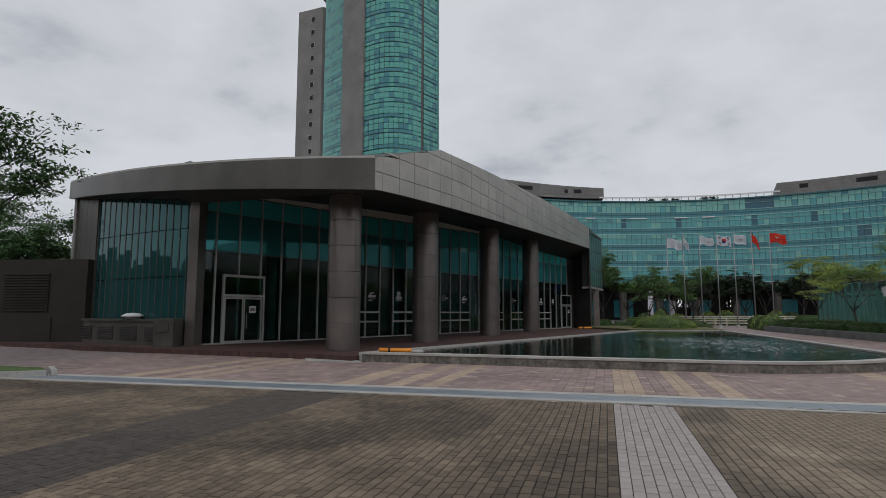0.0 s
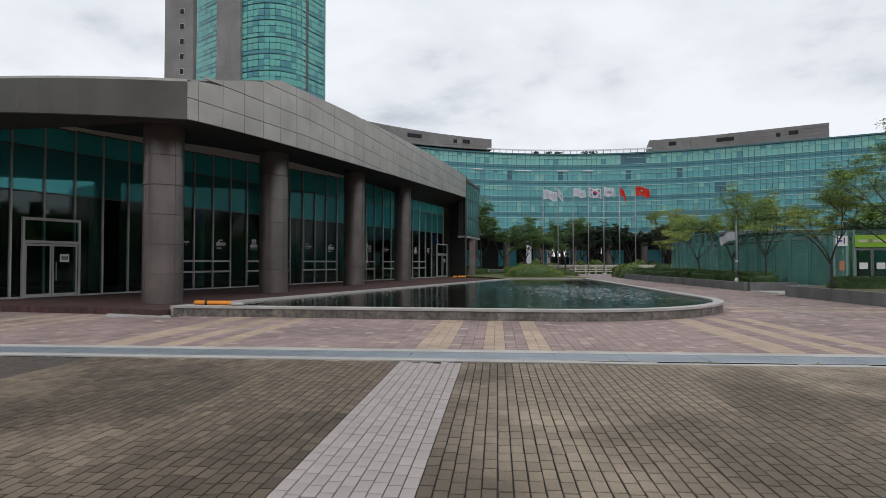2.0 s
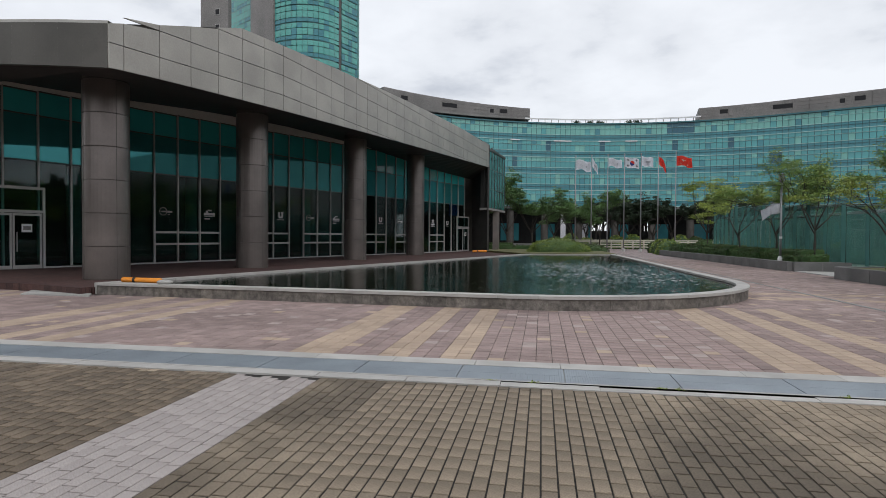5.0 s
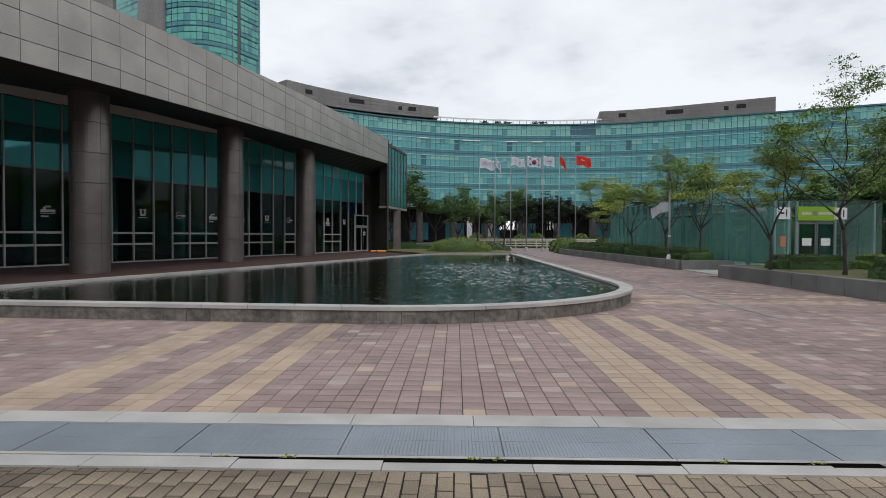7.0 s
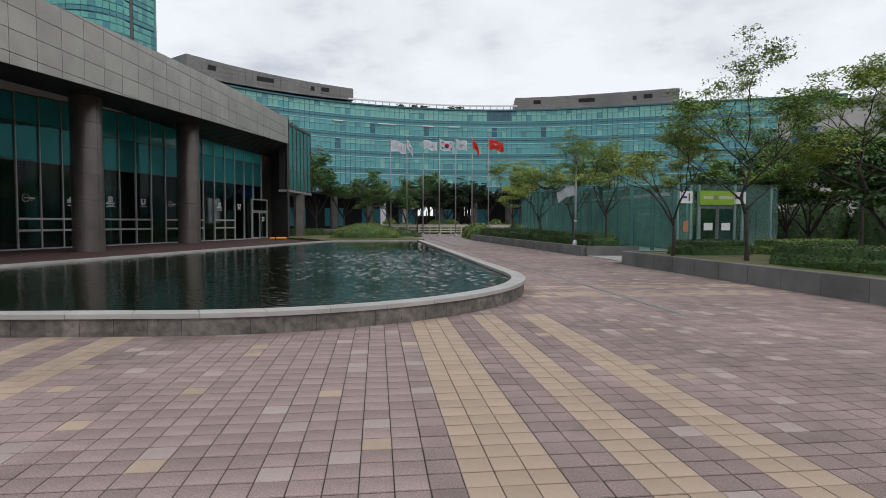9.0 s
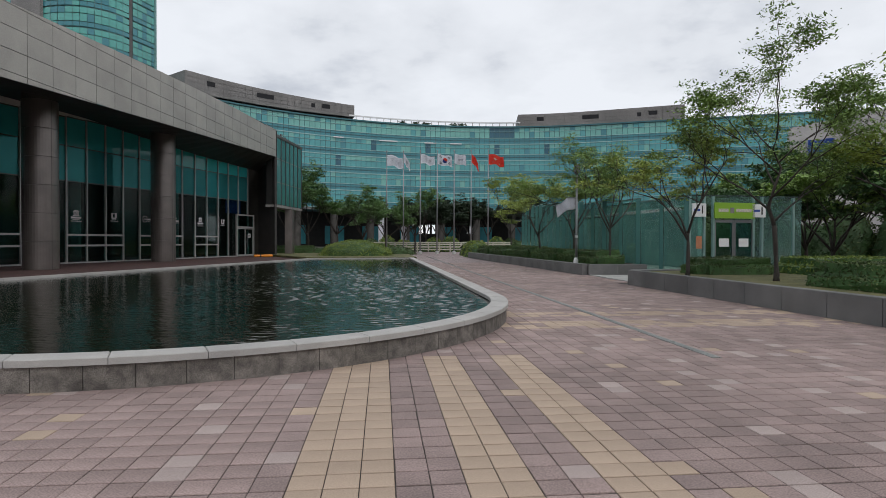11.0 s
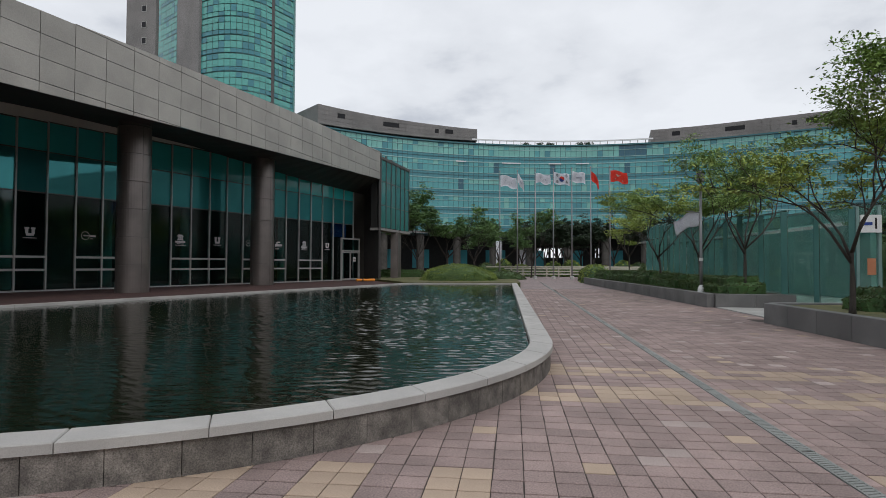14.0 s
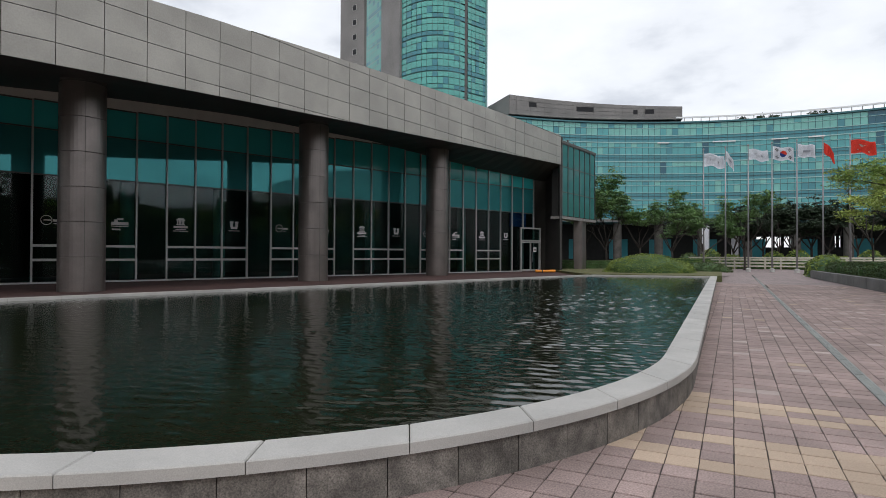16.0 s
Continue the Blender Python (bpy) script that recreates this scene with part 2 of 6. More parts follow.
M_SOIL = mat("planting_soil", (0.07, 0.055, 0.04), (0.045, 0.036, 0.028), 0.95, scale=3, fine=40, bump=0.8, depth=0.02)
M_GRASS = mat("lawn", (0.165, 0.15, 0.06), (0.085, 0.095, 0.036), 0.9, scale=2, fine=60, bump=0.8, depth=0.02)
M_GREENLAWN = mat("green_mown_lawn", (0.1, 0.17, 0.04), (0.055, 0.1, 0.025), 0.9, scale=2, fine=60, bump=0.8, depth=0.02)
M_ASPHALT = mat("far_ground", (0.12, 0.115, 0.11), (0.09, 0.088, 0.085), 0.9, scale=0.1, fine=10)
M_STEEL = mat("painted_steel", (0.3, 0.3, 0.31), (0.25, 0.25, 0.26), 0.4, 0.7, bump=0.05)
M_RED = mat("red_flag_cloth", (0.75, 0.07, 0.04), (0.65, 0.05, 0.03), 0.8, bump=0.1)
M_FLAG = mat("white_flag_cloth", (0.72, 0.73, 0.78), (0.65, 0.66, 0.7), 0.8, bump=0.1)
M_FLAGPRINT = mat("faint_flag_print", (0.45, 0.47, 0.52), None, 0.8)
M_BLUE = mat("blue_print", (0.02, 0.06, 0.3), None, 0.6)
M_BLACK = mat("black_print", (0.015, 0.015, 0.015), None, 0.6)
M_GREEN = mat("green_sign", (0.25, 0.45, 0.04), (0.22, 0.4, 0.03), 0.5)
M_PAVGLASS = glass_mat("clear_green_glass", (0.6, 0.82, 0.77), trans=0.95)
M_FENCE = mat("pale_timber_rail", (0.55, 0.52, 0.44), (0.46, 0.44, 0.36), 0.8, fine=20)
M_CONC = mat("pale_concrete", (0.5, 0.49, 0.47), (0.42, 0.41, 0.39), 0.8, stain=0.2)
M_TOWER = glass_mat("tower_glass", (0.12, 0.43, 0.38), 0.07, 0.0, 0.02)
M_TOWERLINE = mat("tower_frame", (0.14, 0.3, 0.285), (0.11, 0.25, 0.24), 0.5, 0.1)
M_BANNERBLUE = mat("blue_banner_cloth", (0.03, 0.09, 0.35), (0.025, 0.07, 0.28), 0.7)
M_HEADBAND = mat("pale_head_panel", (0.74, 0.7, 0.66), (0.66, 0.62, 0.58), 0.5)
M_PINEB = mat("roof_shrub_leaf", (0.04, 0.07, 0.03), (0.025, 0.045, 0.02), 0.7, bump=0)
M_PINE = mat("pine_needles", (0.03, 0.055, 0.025), (0.018, 0.035, 0.016), 0.7, bump=0, island=0.3)
M_PALEPOST = mat("pale_green_post", (0.27, 0.4, 0.38), (0.22, 0.34, 0.325), 0.3, 0.3)
M_TEALWALL = mat("teal_inner_wall", (0.12, 0.26, 0.24), (0.085, 0.205, 0.19), 0.5)
M_FIN = mat("green_glass_fin", (0.08, 0.19, 0.18), (0.065, 0.16, 0.15), 0.15, 0.0)
M_BROWN = mat("brown_render", (0.03, 0.024, 0.02), (0.022, 0.018, 0.015), 0.85)
M_VENT = mat("weathered_granite", (0.095, 0.086, 0.076), (0.065, 0.06, 0.053), 0.8, stain=0.3)
M_WING = glass_mat("dark_reflective_glass", (0.03, 0.12, 0.125), 0.02, 0.0, 0.03, metal=0.4, spec=0.3)
M_FARTREES = mat("far_trees", (0.035, 0.05, 0.028), (0.02, 0.03, 0.018), 0.95, scale=0.3, fine=2)
M_CLADPALE = mat("pale_metal_roof", (0.42, 0.41, 0.4), (0.36, 0.35, 0.34), 0.5, 0.2)
M_DECAL = mat("grey_white_vinyl", (0.6, 0.6, 0.6), None, 0.6, bump=0)
M_INCOL = mat("teal_light_colour", (0.16, 0.32, 0.29), None, 0.5)
M_SLOT = mat("cast_grating", (0.3, 0.31, 0.295), (0.22, 0.23, 0.22), 0.6, 0.2)
M_WATER = water_mat()


# ---- builders ----
def base_of(ob):
    v = Vector((0, 0, 0))
    while ob:
        v += ob.location
        ob = ob.parent
    return v


def finish(name, bm, material, smooth=False):
    me = bpy.data.meshes.new(name)
    bm.to_mesh(me)
    bm.free()
    me.materials.append(material)
    if smooth:
        me.polygons.foreach_set("use_smooth", [True] * len(me.polygons))
    return me


def part(name, bm, material, parent=None, label="", smooth=False):
    """One mesh object out of a bmesh in world coordinates, under a thing or a part."""
    if parent:
        bm.transform(Matrix.Translation(-base_of(parent)))
    ob = new(name, finish(name, bm, material, smooth))
    ob.parent = parent
    return tagged(ob, label)


def thing(name, at, label, category, group="", kind=""):
    ob = new(name)
    ob.location = at
    ob.empty_display_size = 0.2
    return tagged(ob, label, category, group, kind)


def box(bm, x0, x1, y0, y1, z0, z1, m=None):
    v = [bm.verts.new((x, y, z)) for z in (z0, z1) for x, y in ((x0, y0), (x1, y0), (x1, y1), (x0, y1))]
    if m is not None:
        for q in v:
            q.co = m @ q.co
    for f in ((3, 2, 1, 0), (4, 5, 6, 7), (0, 1, 5, 4), (1, 2, 6, 5), (2, 3, 7, 6), (3, 0, 4, 7)):
        bm.faces.new([v[i] for i in f])
    return bm


def boxes(*args, bevel=0.0):
    bm = bmesh.new()
    for a in args:
        box(bm, *a)
    if bevel:
        bmesh.ops.bevel(bm, geom=bm.edges[:], offset=bevel, segments=2, affect="EDGES", profile=0.6)
    return bm


def along(p, q):
    """The frame of a wall that runs from p to q in plan: x along it, y to its left, z up."""
    d = Vector((q[0] - p[0], q[1] - p[1], 0))
    return Matrix.Translation((p[0], p[1], 0)) @ Matrix.Rotation(math.atan2(d.y, d.x), 4, "Z"), d.length


def beam(bm, p, q, w, h):
    """A bar with a rectangular section from p to q."""
    p, q = Vector(p), Vector(q)
    d = q - p
    m = Matrix.Translation(p) @ d.to_track_quat("X", "Z").to_matrix().to_4x4()
    return box(bm, 0, d.length, -w / 2, w / 2, -h / 2, h / 2, m)


def tube(bm, pts, radii, seg=8):
    rings = []
    for i, p in enumerate(pts):
        p = Vector(p)
        a, b = Vector(pts[max(i - 1, 0)]), Vector(pts[min(i + 1, len(pts) - 1)])
        q = (b - a).to_track_quat("Z", "Y")
        r = radii[i] if hasattr(radii, "__len__") else radii
        rings.append([bm.verts.new(p + q @ Vector((r * math.cos(k * math.tau / seg), r * math.sin(k * math.tau / seg), 0))) for k in range(seg)])
    for a, b in zip(rings, rings[1:]):
        for k in range(seg):
            bm.faces.new((a[k], a[(k + 1) % seg], b[(k + 1) % seg], b[k]))
    bm.faces.new(rings[0][::-1])
    bm.faces.new(rings[-1])
    return bm


def prism(bm, poly, z0, z1):
    lo = [bm.verts.new((x, y, z0)) for x, y in poly]
    hi = [bm.verts.new((x, y, z1)) for x, y in poly]
    bm.faces.new(lo[::-1])
    bm.faces.new(hi)
    for i in range(len(poly)):
        j = (i + 1) % len(poly)
        bm.faces.new((lo[i], lo[j], hi[j], hi[i]))
    bmesh.ops.recalc_face_normals(bm, faces=bm.faces[:])
    return bm


def quad(bm, pts):
    bm.faces.new([bm.verts.new(p) for p in pts])
    return bm


def clear(pane):
    """A pane that lets daylight pass."""
    pane.visible_shadow = False
    return pane


def lerp(a, b, f):
    return tuple(x + (y - x) * f for x, y in zip(a, b))


# ---- ground and paving ----
TURN = radians(-2.6)
ORG = Vector((5.34, 12.39, 0))
ROT = Matrix.Translation(ORG) @ Matrix.Rotation(TURN, 4, "Z")


def uv_of(x, y):
    p = ROT.inverted() @ Vector((x, y, 0))
    return p.x, p.y


ground = part("ground", boxes((-900, 900, -900, 900, -0.6, -0.05)), M_ASPHALT)
tagged(ground, "flat grey city ground around the plaza", "ground", kind="structure")
bm = quad(bmesh.new(), [(-60, -40, -0.012), (60, -40, -0.012), (60, -1.0, -0.012), (-60, -1.0, -0.012)])
bm.transform(ROT)
plaza = part("pavement", bm, M_FARBRICK)
tagged(plaza, "brown concrete brick paving of the plaza with dark stains", "pavement", kind="structure")
bm = quad(bmesh.new(), [(-60, -1.0, -0.014), (60, -1.0, -0.014), (60, 90, -0.014), (-60, 90, -0.014)])
bm.transform(ROT)
promenade = part("promenade", bm, M_FARTILE)
tagged(promenade, "mauve and sand-yellow concrete tile paving round the pool", "pavement", kind="structure")

# ---- pool outline ----
SW, NE, NW = Vector((-6.75, 18.45)), Vector((10.05, 47.0)), Vector((4.3, 46.4))
HUB, RAD = Vector((3.81, 22.74)), 5.46
COPE = 0.265


def tangent(p, side):
    d = p - HUB
    a = math.atan2(d.y, d.x) + side * math.acos(RAD / d.length)
    return a


def rim(off):
    """The pool's outer edge from its south-west corner round to the north, moved inwards by off."""
    a0, a1 = tangent(SW, 1), tangent(NE, -1)
    while a1 < a0:
        a1 += math.tau
    r = RAD - off
    n0, n1 = Vector((math.cos(a0), math.sin(a0))), Vector((math.cos(a1), math.sin(a1)))
    t0 = HUB + n0 * RAD
    pts = [SW + (t0 - SW) * k / 18 - n0 * off for k in range(18)]
    pts += [HUB + Vector((math.cos(a0 + (a1 - a0) * k / 30), math.sin(a0 + (a1 - a0) * k / 30))) * r for k in range(31)]
    t1 = HUB + n1 * RAD
    pts += [t1 + (NE - t1) * k / 30 - n1 * off for k in range(1, 31)]
    return pts


RIM_OUT, RIM_IN, RIM_LIP = rim(0.0), rim(COPE), rim(-0.03)


def arc_at(path):
    s = [0.0]
    for a, b in zip(path, path[1:]):
        s.append(s[-1] + (b - a).length)

    def at(f):
        d = f * s[-1]
        i = min(max(k for k in range(len(s)) if s[k] <= d + 1e-9), len(s) - 2)
        return path[i].lerp(path[i + 1], (d - s[i]) / (s[i + 1] - s[i]))
    return at, s[-1]


def strip_stone(out, inn, f0, f1, z0, z1, bevel=0.008, cuts=3):
    bm = bmesh.new()
    fs = [f0 + (f1 - f0) * k / cuts for k in range(cuts + 1)]
    prism(bm, [tuple(out(f)) for f in fs] + [tuple(inn(f)) for f in reversed(fs)], z0, z1)
    bmesh.ops.bevel(bm, geom=[e for e in bm.edges if abs(e.verts[0].co.z - z1) < 1e-6 and abs(e.verts[1].co.z - z1) < 1e-6 and len(e.link_faces) == 2 and not all(abs(f.normal.z) > 0.9 for f in e.link_faces)],
                    offset=bevel, segments=1, affect="EDGES")
    return bm


OUT, LEN = arc_at(RIM_OUT)
INN, _ = arc_at(RIM_IN)
LIP, _ = arc_at(RIM_LIP)
BACK, _ = arc_at(rim(0.16))
pool = thing("pool", (SW.x, SW.y, 0), "shallow ornamental pool with granite coping and rippled dark water", "pool")
bm = prism(bmesh.new(), [tuple(p) for p in rim(0.05)] + [tuple(NW), tuple(SW + Vector((0.2, 0.1)))], -0.01, 0.06)
part("pool_floor", bm, M_SOIL, pool)

def ripples():
    """The water as a fine grid whose height is a sum of small wind waves, livelier where the wind comes down on the pool."""
    rw = np.random.RandomState(3)
    step = 0.032
    ring = [tuple(p) for p in rim(0.1)] + [tuple(NW), tuple(SW)]
    xs = np.arange(min(p[0] for p in ring), max(p[0] for p in ring), step)
    ys = np.arange(min(p[1] for p in ring), max(p[1] for p in ring), step)
    X, Y = np.meshgrid(xs, ys)
    keep = np.zeros(X.shape, bool)
    for (x0, y0), (x1, y1) in zip(ring, ring[1:] + ring[:1]):
        if y0 != y1:
            keep ^= ((y0 > Y) != (y1 > Y)) & (X < (x1 - x0) * (Y - y0) / (y1 - y0) + x0)
    wide = sum(np.sin(X * np.cos(a) * f + Y * np.sin(a) * f + p) for a, f, p in ((0.3, 0.5, 1.0), (1.7, 0.8, 2.2), (2.6, 0.35, 0.4), (0.9, 1.3, 4.0)))
    gust = np.clip(0.42 + 1.15 * np.exp(-((X - 6.0) / 3.8) ** 2 - ((Y - 30.0) / 7.5) ** 2) + 0.08 * wide, 0.2, 1.7)
    Z = np.zeros(X.shape)
    for _ in range(30):
        wave = rw.uniform(0.09, 0.22)
        a = rw.normal(1.35, 0.6)
        f = math.tau / wave
        Z += RIPPLE * wave * np.sin(f * (X * math.cos(a) + Y * math.sin(a)) + rw.uniform(0, 6.28))
    Z = 0.213 + Z * gust
    idx = np.arange(X.size).reshape(X.shape)
    ok = keep[:-1, :-1] & keep[1:, :-1] & keep[:-1, 1:] & keep[1:, 1:]
    quads = np.stack([idx[:-1, :-1][ok], idx[:-1, 1:][ok], idx[1:, 1:][ok], idx[1:, :-1][ok]], 1)
    used, inv = np.unique(quads, return_inverse=True)
    co = np.stack([X.ravel()[used] - SW.x, Y.ravel()[used] - SW.y, Z.ravel()[used]], 1)
    me = bpy.data.meshes.new("water_surface")
    me.from_pydata(co.tolist(), [], inv.reshape(quads.shape).tolist())
    me.materials.append(M_WATER)
    me.polygons.foreach_set("use_smooth", [True] * len(me.polygons))
    w = new("water_surface", me)
    w.parent = pool
    tagged(w, "rippled dark green water")


RIPPLE = 0.0031
ripples()
n_cope, n_face = 54, 106
for k in range(n_face):
    g = 0.0025 / LEN
    part("facing_stone", strip_stone(OUT, BACK, k / n_face + g, (k + 1) / n_face - g, 0.0, 0.222, 0.004, 2), M_WALLSTONE, pool)
for k in range(n_cope):
    g = 0.003 / LEN
    part("coping_stone", strip_stone(LIP, INN, k / n_cope + g, (k + 1) / n_cope - g, 0.224, 0.29), M_GRANITE, pool)
# low edge along the terrace and at the far end
for p, q, n in ((SW + Vector((0.1, 0.02)), NW, 30), (NW, NE, 6)):
    m, length = along(p, q)
    for k in range(n):
        part("edge_stone", box(bmesh.new(), length * k / n + 0.003, length * (k + 1) / n - 0.003, -0.02, 0.28, 0.0, 0.275, m), M_GRANITE, pool)

# ---- hall: plan lines ----
FA, FE = Vector((-6.4, 18.4)), Vector((0.9, 54.4))          # canopy fascia
G0, GD = Vector((-15.1, 23.3)), Vector((11.0, 25.3)).normalized()   # glass line
GN = Vector((-GD.y, GD.x))
S_END = 36.2
FLOOR = 0.17


def fascia_bottom(f):
    return 5.38 + 1.9 * f ** 0.86


def along_table(table, x):
    """Straight-line interpolation in a short table of places and values."""
    for (a, u), (b, v) in zip(table, table[1:]):
        if x <= b:
            return u + (v - u) * max(0.0, (x - a) / (b - a))
    return table[-1][1]


SOFFIT_BACK = ((-1.8, 6.72), (3.0, 6.9), (9.0, 7.3), (14.0, 7.46), (21.0, 7.32), (29.0, 6.72), (36.2, 6.45))


def fascia_top(f):
    k = 0.132
    if f < k:
        return 6.42 + (7.95 - 6.42) * f / k
    g = (f - k) / (1 - k)
    return 7.95 + 2.3 * g - 1.05 * g * g


WA, WC, WB = Vector((-6.4, 18.4, 5.38)), Vector((-14.35, 17.8, 5.82)), Vector((-24.9, 24.8, 7.18))


def wing(t):
    """The wing's fascia: plan place and underside, along a quadratic curve."""
    return WA * (1 - t) ** 2 + WC * 2 * t * (1 - t) + WB * t * t


def wing_in(t, off):
    d = (wing(min(t + 0.01, 1)) - wing(max(t - 0.01, 0)))
    n = Vector((-d.y, d.x, 0)).normalized()
    p = wing(t)
    return Vector((p.x, p.y, 0)) - n * off


def inset_of(t):
    """How far the wing's wall stands back under its fascia."""
    return 2.0 - 1.5 * (t - 0.56) / 0.44


hall = thing("glass_hall", (-10, 30, 0), "low curved hall with aluminium canopy, round columns and teal glass front", "building")
# terrace
bm = prism(bmesh.new(), [(-34, 24.6), (-20.3, 21.4), (-9.0, 19.3), (-6.9, 18.52), tuple(NW + Vector((-0.02, 0))), (4.2, 62), (-6, 64), (-40, 40)], -0.02, FLOOR)
terrace = part("terrace", bm, M_TERRACE)
tagged(terrace, "dark red brick terrace beside the pool under the canopy", "terrace", kind="structure")
for p, q, n in ((Vector((-9.0, 19.27)), Vector((-6.92, 18.49)), 2), (Vector((-20.3, 21.37)), Vector((-9.0, 19.27)), 10)):
    m, length = along(p, q)
    for k in range(n):
        part("kerb_stone", box(bmesh.new(), length * k / n + 0.004, length * (k + 1) / n - 0.004, -0.28, 0.0, -0.02, FLOOR + 0.006, m), M_TERRACE, terrace)

slab = part("entrance_slab", prism(bmesh.new(), [(-8.4, 18.05), (-6.55, 17.95), (-6.85, 18.42), (-8.95, 19.0)], -0.01, 0.03), M_CONC)
tagged(slab, "pale concrete slab at the foot of the terrace", "pavement", kind="structure")

# canopy fascia panels
NP = 33
F_LEN, F_DIR = (FE - FA).length, (FE - FA).normalized()
F_NRM = Vector((F_DIR.y, -F_DIR.x)) * 0.05
F_ROWS = [5.01, 5.695, 6.38, 7.065, 7.75, 8.435, 9.12, 9.8]


def fascia_joint(k, s):
    """Height of the k-th level joint; the joints dip a little towards the near corner."""
    return F_ROWS[k] - 0.4 * max(0.0, 1 - s / 7)


def fascia_panel(s0, s1, k):
    """One panel between two level joints, cut off by the sloping lower and upper edge."""
    g, c = 0.01, []
    for q in (s0 + g, s1 - g):
        f = q / F_LEN
        lo = max(fascia_joint(k, q) + g, fascia_bottom(f))
        hi = min(fascia_joint(k + 1, q) - g, fascia_top(f))
        c.append((FA + F_DIR * q, lo, max(hi, lo + 0.002)))
    if max(h - l for _, l, h in c) < 0.06:
        return
    bm = bmesh.new()
    (p, pl, ph), (q, ql, qh) = c
    vs = [bm.verts.new((v.x + o.x, v.y + o.y, z)) for o in (F_NRM * 0, F_NRM) for v, z in ((p, pl), (q, ql), (q, qh), (p, ph))]
    for fc in ((4, 5, 6, 7), (0, 1, 5, 4), (1, 2, 6, 5), (2, 3, 7, 6), (3, 0, 4, 7)):
        bm.faces.new([vs[i] for i in fc])
    part("fascia_panel", bm, M_FASCIA, hall)


cuts = [0.0] + [0.42 + 1.11 * k for k in range(33) if 0.42 + 1.11 * k < F_LEN - 0.4] + [F_LEN]
for s0, s1 in zip(cuts, cuts[1:]):
    for k in range(len(F_ROWS) - 1):
        fascia_panel(s0, s1, k)
# backing of the canopy, roof and soffit
bm = bmesh.new()
top, bot = [], []
for k in range(NP + 1):
    f = k / NP
    p = FA.lerp(FE, f)
    top.append(bm.verts.new((p.x, p.y, fascia_top(f) - 0.02)))
    bot.append(bm.verts.new((p.x, p.y, fascia_bottom(f) + 0.02)))
for k in range(NP):
    bm.faces.new((bot[k], bot[k + 1], top[k + 1], top[k]))
part("canopy_backing", bm, M_GAP, hall)
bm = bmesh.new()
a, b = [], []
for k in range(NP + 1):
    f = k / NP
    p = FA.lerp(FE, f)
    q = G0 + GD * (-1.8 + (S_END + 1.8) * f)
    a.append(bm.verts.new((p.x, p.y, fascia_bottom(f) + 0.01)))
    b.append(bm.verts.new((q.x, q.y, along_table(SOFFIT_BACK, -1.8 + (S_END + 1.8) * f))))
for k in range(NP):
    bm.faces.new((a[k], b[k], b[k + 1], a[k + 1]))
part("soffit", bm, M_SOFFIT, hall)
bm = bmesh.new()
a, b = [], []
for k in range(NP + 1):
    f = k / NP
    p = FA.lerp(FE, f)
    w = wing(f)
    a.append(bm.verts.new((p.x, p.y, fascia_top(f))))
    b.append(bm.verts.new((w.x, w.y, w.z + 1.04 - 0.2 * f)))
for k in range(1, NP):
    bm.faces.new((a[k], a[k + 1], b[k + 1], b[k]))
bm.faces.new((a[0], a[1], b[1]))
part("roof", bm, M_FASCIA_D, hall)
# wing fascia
# The wing's shade comes from this darker panel colour.
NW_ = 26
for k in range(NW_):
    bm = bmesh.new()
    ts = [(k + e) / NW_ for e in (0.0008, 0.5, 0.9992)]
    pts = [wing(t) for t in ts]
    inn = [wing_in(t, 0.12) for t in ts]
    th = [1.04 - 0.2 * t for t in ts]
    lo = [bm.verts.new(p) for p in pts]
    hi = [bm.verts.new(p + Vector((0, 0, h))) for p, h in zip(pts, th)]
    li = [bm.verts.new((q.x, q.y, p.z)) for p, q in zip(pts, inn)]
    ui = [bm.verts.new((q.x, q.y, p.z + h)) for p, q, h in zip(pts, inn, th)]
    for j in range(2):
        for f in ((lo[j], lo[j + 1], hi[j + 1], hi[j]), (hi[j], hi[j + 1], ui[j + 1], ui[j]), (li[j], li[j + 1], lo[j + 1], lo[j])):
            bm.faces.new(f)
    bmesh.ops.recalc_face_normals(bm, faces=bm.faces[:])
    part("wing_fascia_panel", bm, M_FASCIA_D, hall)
# roof edge flashing
bm = bmesh.new()
rings = []
for k in range(NW_ + 1):
    t = k / NW_
    z = wing(t).z + 1.05 - 0.2 * t
    rings.append([bm.verts.new((p.x, p.y, z + e)) for p, e in ((wing_in(t, 0.03), 0), (wing_in(t, 0.03), 0.07), (wing_in(t, 0.5), 0.07), (wing_in(t, 0.5), 0))])
for p, q in zip(rings, rings[1:]):
    for i in range(4):
        bm.faces.new((p[i], p[(i + 1) % 4], q[(i + 1) % 4], q[i]))
bmesh.ops.recalc_face_normals(bm, faces=bm.faces[:])
part("roof_flashing", bm, M_GRANITE, hall)
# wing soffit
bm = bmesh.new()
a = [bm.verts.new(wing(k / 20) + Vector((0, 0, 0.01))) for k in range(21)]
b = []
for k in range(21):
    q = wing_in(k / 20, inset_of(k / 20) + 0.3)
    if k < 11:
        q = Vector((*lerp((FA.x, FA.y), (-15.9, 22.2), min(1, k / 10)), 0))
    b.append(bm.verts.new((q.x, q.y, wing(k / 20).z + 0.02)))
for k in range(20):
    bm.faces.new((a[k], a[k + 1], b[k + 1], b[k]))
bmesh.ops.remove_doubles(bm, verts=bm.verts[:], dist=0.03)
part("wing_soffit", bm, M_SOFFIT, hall)

